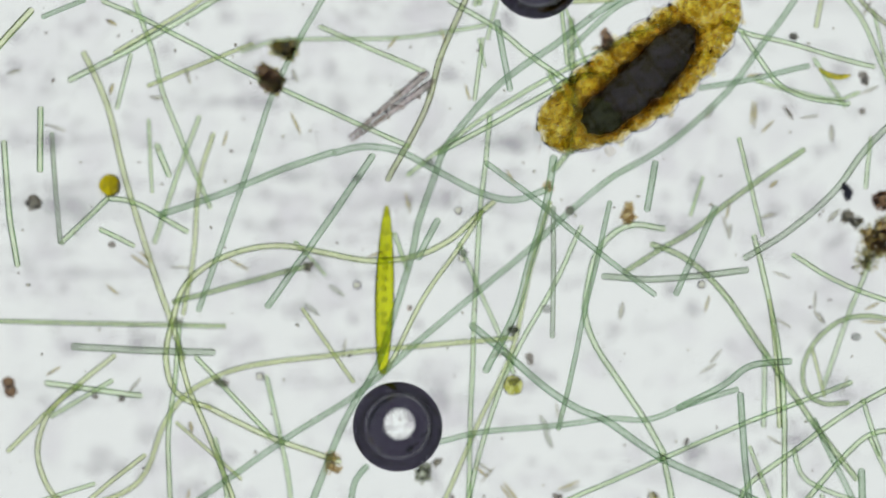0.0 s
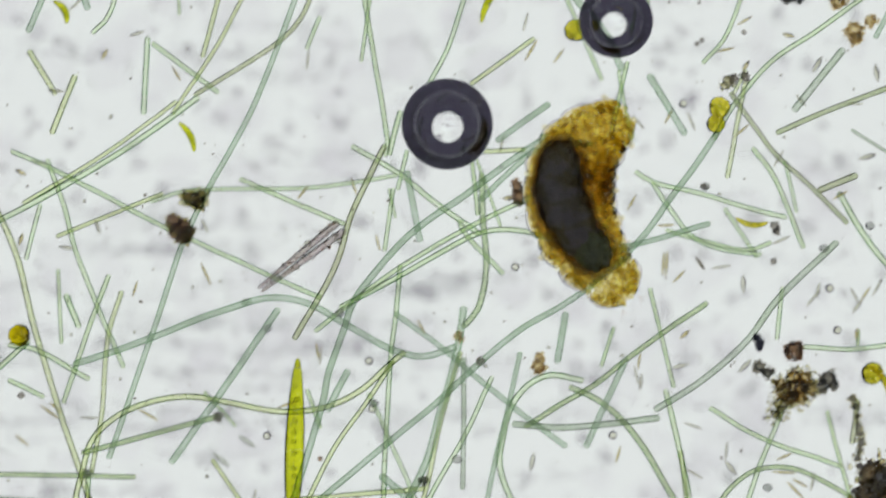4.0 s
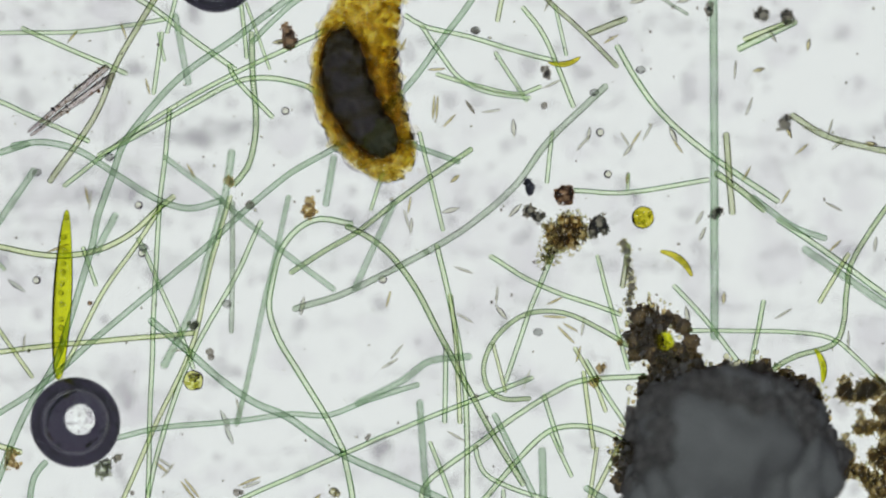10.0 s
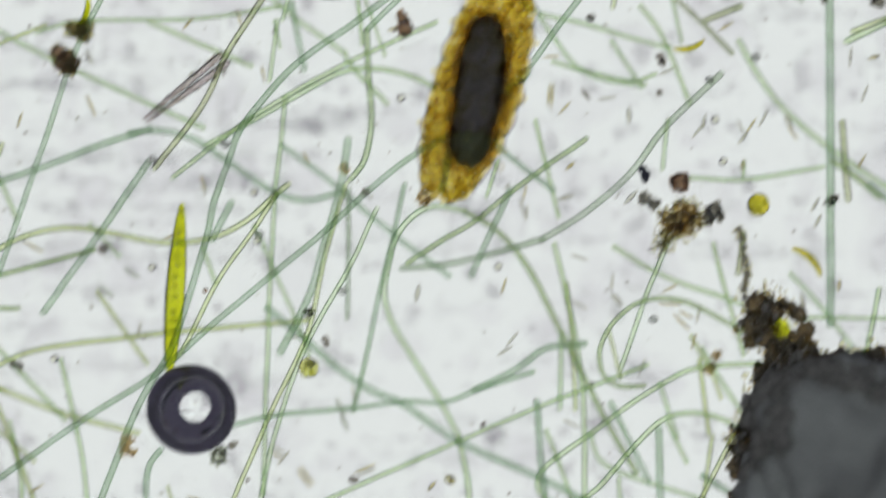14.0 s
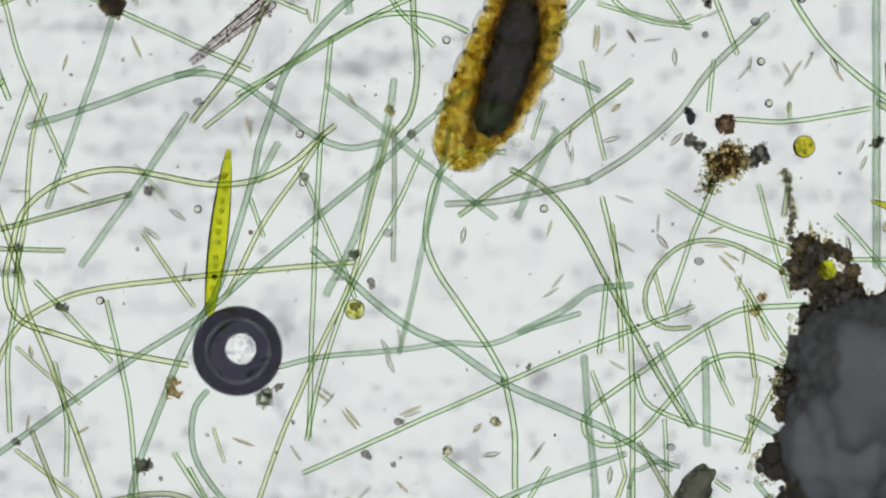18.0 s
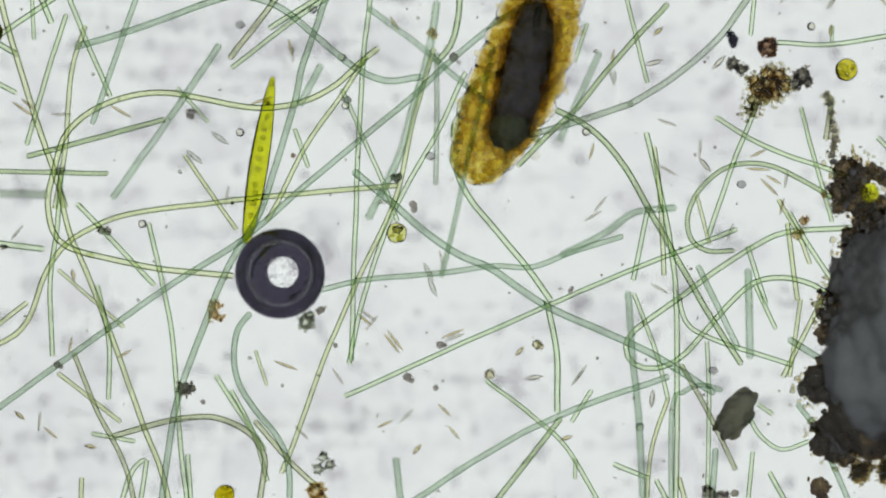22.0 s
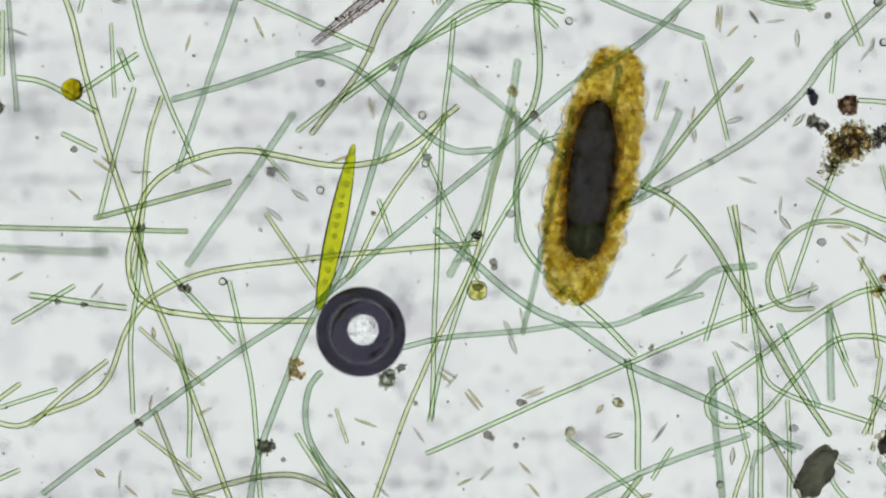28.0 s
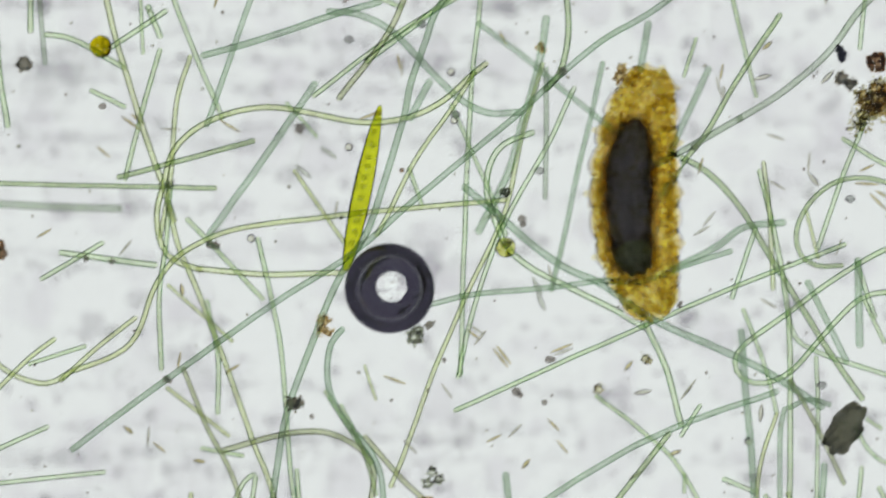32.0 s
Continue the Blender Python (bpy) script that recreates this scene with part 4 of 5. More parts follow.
def big_clump():
    """The large dark mass: a thick core with crumbly edges."""
    root = new("debris_clump")
    root.location = P(1400, 930, 0)
    core = [(0, -30, 150), (-62, 88, 112), (70, -60, 112), (95, 0, 112), (-70, -80, 84), (-82, 20, 80), (-95, 150, 74), (-30, 165, 50), (130, -20, 84)]
    # the knob at the upper edge: separate dark lumps with gaps between them
    knob = [(-134, -272, 26), (-112, -262, 24), (-138, -238, 26), (-118, -222, 24), (-146, -212, 16), (-100, -200, 22), (-72, -212, 20), (-62, -258, 15),
            (-76, -268, 13), (-48, -232, 16), (-50, -196, 22)]
    outer = [(-60, -172, 32), (-178, 105, 18), (-196, 112, 10), (-150, 195, 38), (0, -160, 30), (150, -130, 22), (-35, -150, 36), (60, -165, 26), (110, -140, 26),
             (-120, -130, 22), (-150, -60, 22), (-165, -20, 18), (-110, -150, 18), (85, -160, 20), (130, -145, 16), (165, -100, 22)]
    bits = [(-95, -170, 30), (-70, -150, 30), (-118, -150, 28), (140, -150, 24), (162, -135, 22), (118, -166, 20), (-165, 15, 24), (-150, 45, 20), (-88, -196, 20)]
    for i, (x, y, r) in enumerate(core):
        part("lump", ball("lump", r, RUSTY if i in (6, 7) else GLARE_TONE, 60 + i, 0.24, (1, 1, 0.95), 4, 2.4), root, "", Matrix.Translation((x * U, -y * U, r * 0.85 * U)))
    for i, (x, y, r) in enumerate(outer + knob + bits):
        part("lump", ball("lump", r * 0.9, DARK if i < len(outer) else RUSTY, 90 + i, 0.45, (1, 1, 0.75), 4, 2.6), root,
             "" if i < len(outer) else "red-brown lump at the upper edge", Matrix.Translation((x * U, -y * U, r * 0.8 * U)))
    rnd = random.Random(77)
    # dark crust on the upper half only; the glare-paled core stays bare below
    spots = []
    for k in range(800):
        x, y, r = rnd.choice((core[0], core[0], core[2], core[2], core[4], core[4], core[5], core[8]))
        a, d = rnd.uniform(0.0, 3.3), r * rnd.uniform(0.66, 1.0)
        g = 5 + 13 * rnd.random() ** 2
        spots.append((x + math.cos(a) * d, y - math.sin(a) * d, r * 0.85 + 0.9 * (r * r - d * d) ** 0.5, g))
    tagged(part("crust", crumbs("crust", spots, DARK, 8, 0.4, 2), root, "dark knobbly crust of the clump"), kind="stuff")
    # brown translucent knobs all round the edge
    count = 0
    while count < 110:
        x, y, r = rnd.choice(core[1:] + outer[:8])
        a = rnd.uniform(0, 6.283)
        x, y = x + math.cos(a) * r * 0.97, y + math.sin(a) * r * 0.97
        if any(math.hypot(x - cx, y - cy) < cr * 0.93 for cx, cy, cr in core):
            continue
        g = 7 + 14 * rnd.random() ** 1.6
        part("lump", ball("lump", g, RUSTY, 200 + count, 0.5, (1, 1, 0.8), 2, 2.2), root, "brown knob at the edge", Matrix.Translation((x * U, -y * U, rnd.uniform(g, 70) * U)))
        count += 1
    rim = core[1:] + outer + outer + knob[:4]
    for name, mat, n, r0, r1, far in (("grain", DARK, 260, 3, 10, 12), ("brown_grain", RUSTY, 260, 3, 9, 12), ("ochre_grain", CRUST, 1500, 2, 6, 26), ("brown_crumb", BROWN, 600, 2, 7, 20)):
        spots = []
        for k in range(n):
            x, y, r = rnd.choice(rim)
            a = rnd.uniform(0, 6.283)
            d = r * 0.92 + rnd.random() ** 1.8 * far
            g = r0 + (r1 - r0) * rnd.random() ** 2
            spots.append((x + math.cos(a) * d, y + math.sin(a) * d, rnd.uniform(g, 60), g))
        tagged(part(name, crumbs(name, spots, mat, 5, 0.4), root, "crumbly grains at the edge"), kind="stuff")
    tagged(root, "large black-brown crumbly clump of detritus", "debris")


big_clump()


# ---- diatoms ----
def boat(length, width, material):
    run = [Vector(((i / 8 - 0.5) * length * U, 0, 0)) for i in range(9)]
    return tube("frustule", run, width / 2 * U, material, 8, lambda f: 0.3 + 0.7 * math.sin(math.pi * (0.08 + 0.84 * f)))


RODS = clear("faint_silica", (0.97, 0.97, 0.955), (0.96, 0.96, 0.94), 1.14, 0.0, 500)
DIATOMS = [(boat(24, 7, SILICA), "tiny clear boat-shaped diatom"), (boat(28, 5, SILICA_TAN), "tiny tan needle-like diatom"),
           (boat(18, 8, SILICA_TAN), "tiny tan oval diatom"), (boat(32, 5, SILICA), "thin clear rod-shaped diatom"),
           (boat(27, 9.5, SILICA), "clear boat-shaped diatom with a dark rim"), (boat(40, 5.5, SILICA_TAN), "long tan needle-like diatom"),
           (boat(32, 9, RODS), "clear blunt rod-shaped diatom"), (boat(26, 7, SLATE), "small dark needle-like diatom")]


def diatom(x, y, angle, kind, z=8):
    me, label = DIATOMS[kind]
    ob = new("diatom", me)
    ob.matrix_basis = Matrix.Translation(P(x, y, z)) @ Matrix.Rotation(radians(angle), 4, "Z")
    return tagged(ob, label, "diatom", "diatoms scattered on the slide")


def diatoms_seen():
    # upper field
    for x, y, a, k in ((345, 145, -70, 1), (255, 155, 50, 1), (80, 215, -65, 0), (82, 300, -65, 5), (608, 70, 80, 3), (620, 165, 10, 2), (388, 245, -75, 1), (465, 395, -60, 1),
                       (280, 437, -80, 1), (286, 446, 85, 3), (923, 305, 45, 1), (1037, 318, 92, 4), (900, 214, 3, 1), (998, 288, 8, 3), (933, 408, 40, 2), (1170, 330, 80, 0),
                       (1160, 345, 50, 3), (1105, 240, 25, 3), (1240, 358, 50, 0), (1275, 325, 60, 3), (1320, 330, -65, 4), (1328, 350, -55, 1), (1236, 340, -60, 3), (1254, 336, 55, 1), (1239, 407, 85, 2), (1430, 215, 85, 3),
                       (1472, 215, 15, 2), (1455, 280, 70, 3), (1450, 400, 60, 1), (1035, 45, 40, 1), (1210, 160, 30, 1), (850, 30, -50, 3), (945, 30, -65, 3), (905, 20, 60, 1), (1560, 170, 80, 2)):
        diatom(x, y, a, k)
    # middle field
    for x, y, a, k in ((155, 598, -35, 6), (110, 631, -40, 6), (168, 700, 80, 3), (662, 634, 80, 4), (445, 712, 5, 3), (852, 455, 80, 1), (847, 480, -75, 3), (855, 492, 85, 0),
                       (1007, 615, 85, 3), (1015, 645, -50, 4), (1110, 625, 25, 1), (1110, 653, -3, 5), (1130, 685, -45, 5), (1138, 672, -30, 1), (1160, 670, 80, 3), (948, 570, -20, 3),
                       (950, 655, -30, 3), (1345, 650, -80, 4), (1367, 477, 60, 0), (1372, 506, 65, 0), (1410, 620, 85, 2), (830, 715, 50, 3), (1060, 765, 70, 3), (935, 865, -30, 3),
                       (525, 835, -62, 6), (532, 862, -66, 6), (-195, 546, -35, 5), (-185, 538, -42, 1), (-125, 556, 0, 3), (-20, 551, -30, 5), (-245, 596, -40, 1), (230, 531, 20, 5),
                       (820, 279, 60, 4), (895, 281, 86, 5), (901, 282, 86, 5), (960, 281, -55, 7), (925, 464, 15, 4), (1040, 464, 45, 4), (815, 621, 75, 1)):
        diatom(x, y, a, k)
    # lower field
    for x, y, a, k in ((-350, 741, 30, 1), (-205, 766, 50, 3), (-105, 841, -80, 2), (-110, 966, 80, 1), (-15, 981, 30, 1), (272, 1001, -20, 5), (365, 1021, -55, 3), (-165, 1101, 85, 3),
                       (-145, 1121, -40, 1), (412, 920, -40, 1), (418, 912, -35, 3), (424, 926, 50, 3), (460, 962, -52, 5), (466, 957, -52, 5), (568, 945, 22, 5), (572, 951, 20, 3), (554, 1081, -45, 1), (486, 1091, 45, 3),
                       (790, 1023, 50, 3), (796, 1014, 52, 3), (1152, 719, 75, 1), (817, 736, 30, 3), (549, 814, -75, 3), (922, 1060, 85, 4), (687, 976, 50, 2), (712, 1023, 10, 4),
                       (570, 1120, -50, 1), (448, 1105, 25, 1), (505, 1150, 50, 2), (770, 1130, 20, 2), (-75, 1145, -10, 2), (-200, 1090, -40, 2), (300, 1120, -45, 3), (700, 1170, 30, 0)):
        diatom(x, y, a, k)


def diatoms_above():
    # open water by the smallest bubble
    for x, y, a, k in ((660, -97, 60, 5), (709, -87, 55, 1), (650, -147, 75, 3), (1169, -72, 60, 4), (1274, -57, -80, 4), (839, 173, 60, 1), (1100, 95, 60, 3), (-98, -90, 60, 2),
                       (30, -55, -60, 1), (263, -80, 85, 3), (1040, -150, 30, 1), (1258, 92, 15, 4), (1342, 90, 20, 4), (820, -190, -30, 1), (1335, 20, 80, 3)):
        diatom(x, y, a, k)


def diatoms_scattered():
    """Tiny ones in the open water beyond the filaments."""
    rnd = random.Random(21)
    for i in range(40):
        x, y = rnd.uniform(1000, 1690), rnd.uniform(-200, 20)
        if i % 3 == 0:
            x, y = rnd.uniform(1480, 1690), rnd.uniform(20, 700)
        elif i % 3 == 1:
            x, y = rnd.uniform(-430, 0), rnd.uniform(-200, 350)
        diatom(x, y, rnd.uniform(0, 180), rnd.randrange(4), rnd.uniform(8, 16))


def specks():
    """Motes in the water, dark-edged and hardly larger than a point."""
    rnd = random.Random(33)
    spots = []
    for i in range(420):
        x, y = rnd.uniform(-440, 1700), rnd.uniform(-220, 1240)
        r = 1.3 + 2.6 * rnd.random() ** 3
        spots.append((x - 629, y - 532, rnd.uniform(8, 60), r))
    tagged(new("mote", crumbs("mote", spots, SILICA, 12, 0.3)), "tiny clear motes in the water", "motes", kind="stuff")
    spots = []
    for i in range(110):
        x, y = rnd.uniform(-440, 1700), rnd.uniform(-220, 1240)
        spots.append((x - 629, y - 532, rnd.uniform(8, 40), rnd.uniform(1.5, 3.6)))
    tagged(new("mote", crumbs("mote", spots, SPECK, 13, 0.5)), "tiny dark motes in the water", "motes", kind="stuff")


diatoms_seen()
diatoms_above()
diatoms_scattered()
specks()


def big_diatom():
    """The long dark-edged needle frustule under the crossing filaments."""
    root = new("needle_diatom")
    root.matrix_basis = Matrix.Translation(P(251, 272, 16)) @ Matrix.Rotation(radians(38), 4, "Z")
    run = [Vector(((i / 12 - 0.5) * 178 * U, 0, 0)) for i in range(13)]
    taper = lambda f: 0.45 + 0.55 * min(1.0, f * 1.6)
    part("valve", tube("valve", [p + Vector((0, (4 + 5 * i / 12) * U, 0)) for i, p in enumerate(run)], 6.5 * U, PINKISH, 10, taper), root, "pinkish dark-edged half")
    part("valve", tube("valve", [p - Vector((0, (4 + 5 * i / 12) * U, 0)) for i, p in enumerate(run)], 6.5 * U, PINKISH, 10, taper), root, "pinkish dark-edged half")
    rnd = random.Random(14)
    for mat, count, label in ((RUST, 90, "brown grains along the valves"), (SILICA, 60, "clear grains along the valves")):
        spots = []
        for k in range(count):
            f = rnd.random() ** 0.7
            w = 4 + 13 * min(1.0, f * 1.5)
            spots.append(((f - 0.5) * 168, rnd.choice((-1, 1)) * w * rnd.uniform(0.15, 1.0), rnd.uniform(4, 10), 0.9 + 2.4 * rnd.random() ** 2))
        tagged(part("grain", crumbs("grain", spots, mat, 14, 0.5), root, label), kind="stuff")
    tagged(root, "long pinkish grey needle-shaped diatom crusted with grains", "diatom")


big_diatom()


def dots():
    """Small clear round cells lying alone."""
    me = ball("dot", 7.5, SILICA, 2, 0.05, (1, 1, 0.9), 3)
    for x, y in ((191, 588), (632, 288), (805, 587), (1204, 400), (930, 148 - 150), (1190, 326), (378, 540), (372, 455), (18, 750), (900, 1110)):
        ob = new("round_spore", me)
        ob.location = P(x, y, 9)
        tagged(ob, "small clear round spore with a dark rim", "spore", "spores")
    me = ball("dot", 7.5, GREY_CELL, 5, 0.3, (1.1, 0.9, 0.8), 3)
    for x, y in ((191, 397), (320, 370), (528, 630), (470, 668), (969, 145), (1180, 255), (1262, 215), (1080, 680), (470, 760), (1030, 1010), (380, 530)):
        ob = new("grey_spore", me)
        ob.location = P(x, y, 12)
        tagged(ob, "small grey round spore", "spore", "spores")


dots()


def under_slide():
    """Dust and smears on the glass under the focal plane, out of focus, and broad blots for an uneven light field."""
    rnd = random.Random(9)
    spots = []
    for i in range(520):
        x, y = rnd.uniform(-460, 1720), rnd.uniform(-240, 1260)
        r = rnd.choice((4, 5, 6, 8, 10, 13, 17))
        spots.append((x - 629, y - 532, -172 - r, r))
        for k in range(rnd.choice((0, 0, 1, 2))):
            spots.append((x - 629 + rnd.gauss(0, 1.2 * r), y - 532 + rnd.gauss(0, 1.2 * r), -172 - r, r * 0.7))
    dust = new("dust_speck", crumbs("dust", spots, DUST, 4, 0.4))
    tagged(dust, "blurred grey dust specks under the glass", "dust", kind="stuff")
    spots = []
    # wiped streaks, denser on one side of the field
    for i in range(230):
        x, y = rnd.uniform(-460, 1720), rnd.uniform(-240, 1260)
        if i % 2:
            x, y = rnd.uniform(-460, 620), rnd.choice((200, 250, 330, 385, 410, 440, 470, 560, 700, 780, 1010, 1120, 1150)) + rnd.gauss(0, 12)
        long, r = rnd.uniform(50, 170), rnd.uniform(6, 10)
        for k in range(int(long / r * 2.6)):
            spots.append((x + rnd.gauss(0, long * 0.5) - 629, y + rnd.gauss(0, r * 0.6) - 532, -190, r * rnd.uniform(0.6, 1.2)))
    for i in range(160):
        spots.append((rnd.gauss(480, 150) - 629, rnd.gauss(1080, 60) - 532, -190, rnd.uniform(5, 14)))
    for i in range(100):
        spots.append((rnd.gauss(-340, 34) - 629, rnd.gauss(450, 36) - 532, -190, rnd.uniform(8, 16)))
    # loose patches
    for i in range(330):
        x, y, r = rnd.uniform(-460, 1720), rnd.uniform(-240, 1260), rnd.uniform(8, 24)
        for k in range(rnd.choice((2, 3, 5, 8))):
            spots.append((x + rnd.gauss(0, r) - 629, y + rnd.gauss(0, r * 0.7) - 532, -180, r * rnd.uniform(0.2, 0.5)))
    streaks = new("smear", crumbs("smear", spots, MIST, 6, 0.4))
    tagged(streaks, "soft grey wiped streaks under the glass", "smear", kind="stuff")
    # wide tinted blots put in the unevenness of the lit field, with soft dust
    spots = []
    for i in range(380):
        spots.append((rnd.uniform(-440, 1700) - 629, rnd.uniform(-220, 1240) - 532, -230, rnd.uniform(22, 60)))
    smear = new("smear", crumbs("smear", spots, UNEVEN_FIELD, 6, 0.4))
    tagged(smear, "broad faint grey blots for uneven field light and soft dust", "smear", kind="stuff")


under_slide()


# ---- the water bear ----
def flesh_material(name, col):
    m, nt, out = shader(name)
    b = node(nt, "ShaderNodeBsdfTransparent")
    soft = ramp(nt, noisy(nt, 700, 2), ((0.35, tuple(c * 0.95 for c in col)), (0.65, tuple(min(1.0, c * 1.03) for c in col))))
    nt.links.new(soft, b.inputs["Color"])
    nt.links.new(b.outputs[0], out.inputs[0])
    return m


BODY = clear("amber_skin", (0.988, 0.95, 0.815), (0.983, 0.945, 0.805), 1.006, 0.0, 700, mottle=0.15)
TAIL = clear("pale_amber_skin", (0.985, 0.955, 0.84), (0.98, 0.95, 0.83), 1.006, 0.0, 700, mottle=0.15)
FLESH = flesh_material("amber_flesh", (1.0, 0.98, 0.893))
SOFT_EDGE = flesh_material("soft_edge_tint", (0.958, 0.945, 0.915))
CELLS = clear("amber_storage_cells", (0.996, 0.965, 0.84), (0.99, 0.945, 0.78), 1.032, 0.0, 900, mottle=0.15)
CELLS_PALE = clear("pale_storage_cells", (0.992, 0.963, 0.845), (0.985, 0.947, 0.80), 1.036, 0.0, 900, mottle=0.15)
GLOBULE = clear("golden_globule", (0.995, 0.972, 0.84), (0.988, 0.955, 0.78), 1.036, 0.0, 900, mottle=0.1)
CUTICLE = clear("clear_cuticle", (0.978, 0.958, 0.955), (0.978, 0.958, 0.95), 1.036, 0.0, 200, mottle=0.15)
GUT = solid("dark_gut", (0.082, 0.084, 0.104), (0.104, 0.106, 0.128), (0.3, 0.26, 0.1), 400, 0.95, 0.02)
GUT_END = solid("green_black_gut", (0.10, 0.13, 0.09), (0.14, 0.175, 0.11), (0.45, 0.62, 0.2), 500, 0.95, 0.22)
SEGMENTS = 9
PITCH = 430 / SEGMENTS


PROFILE = ((0.0, 16), (0.03, 33), (0.07, 44), (0.14, 55), (0.25, 66), (0.4, 73), (0.55, 75), (0.7, 71), (0.8, 63), (0.88, 54), (0.94, 43), (0.98, 26), (1.0, 8))


def half_width(f):
    """Half the body's width, f from the blunt front (0) to the rear tip (1)."""
    for (a, wa), (b, wb) in zip(PROFILE, PROFILE[1:]):
        if f <= b:
            k = (f - a) / (b - a)
            return (wa + (wb - wa) * k) * 1.03
    return PROFILE[-1][1]


def segment_mesh(i, shell, material):
    verts, faces = [], []
    rings, sides = 15, 32
    f0, f1 = (i - 0.07) / SEGMENTS, (i + 1.07) / SEGMENTS
    f0, f1 = max(0.004, f0), min(0.996, f1)
    mid = (i + 0.5) / SEGMENTS
    for r in range(rings):
        f = f0 + (f1 - f0) * r / (rings - 1)
        if i in (0, SEGMENTS - 1):
            k = r / (rings - 1)
            f = f0 + (f1 - f0) * (k * k if i == 0 else 1 - (1 - k) ** 2)
        bulge = 1 + 0.03 * math.cos(math.pi * (f * SEGMENTS - i - 0.5) / 0.6)
        near = min((r if i > 0 else 99) / 3, (rings - 1 - r if i < SEGMENTS - 1 else 99) / 3, 1.0)
        w = (half_width(f) * bulge + shell) * (0.94 + 0.06 * near ** 0.5) * U
        for s in range(sides):
            a = 2 * math.pi * s / sides
            d = Vector((math.cos(a), 0, math.sin(a)))
            k = 1 + 0.06 * noise.noise(Vector((d.x * 1.5, f * 15, d.z * 1.5)))
            verts.append(Vector((d.x * w * k, (mid - f) * SEGMENTS * PITCH * U, d.z * w * 0.66 * k)))
    for r in range(rings - 1):
        for s in range(sides):
            t = (s + 1) % sides
            faces.append((r * sides + s, r * sides + t, (r + 1) * sides + t, (r + 1) * sides + s))
    if i == 0:
        faces.append(tuple(reversed(range(sides))))
    if i == SEGMENTS - 1:
        faces.append(tuple(range((rings - 1) * sides, rings * sides)))
    return mesh_of("segment", verts, faces, material)


def leg_mesh(length, width):
    run = [Vector((i / 5 * length * U, 0, -i / 5 * 14 * U)) for i in range(6)]
    return tube("leg", run, width / 2 * U, TAIL, 12, lambda f: 1.0 - 0.35 * f)


def claw_mesh():
    verts, faces = [], []
    pieces = []
    for k in (-1, 0, 1):
        pieces.append(tube("claw", [Vector((0, 0, 0)), Vector((7 * U, k * 4 * U, -2 * U)), Vector((12 * U, k * 9 * U, -6 * U))], 0.9 * U, CUTICLE, 5))
    for me in pieces:
        n0 = len(verts)
        verts += [v.co.copy() for v in me.vertices]
        faces += [[n0 + j for j in p.vertices] for p in me.polygons]
        bpy.data.meshes.remove(me)
    return mesh_of("claw", verts, faces, CUTICLE)


def gut_mesh(core, shells):
    """The gut's dark core and the tinted layers that blur its edge like scattered light, in one mesh."""
    verts, faces, kinds = [], [], []
    for n, me in enumerate((core, *shells)):
        n0 = len(verts)
        verts += [v.co.copy() for v in me.vertices]
        faces += [[n0 + k for k in f.vertices] for f in me.polygons]
        kinds += [min(n, 1)] * len(me.polygons)
    me = mesh_of("gut", verts, faces, core.materials[0])
    me.materials.append(shells[0].materials[0])
    me.polygons.foreach_set("material_index", kinds)
    return me


guts = []


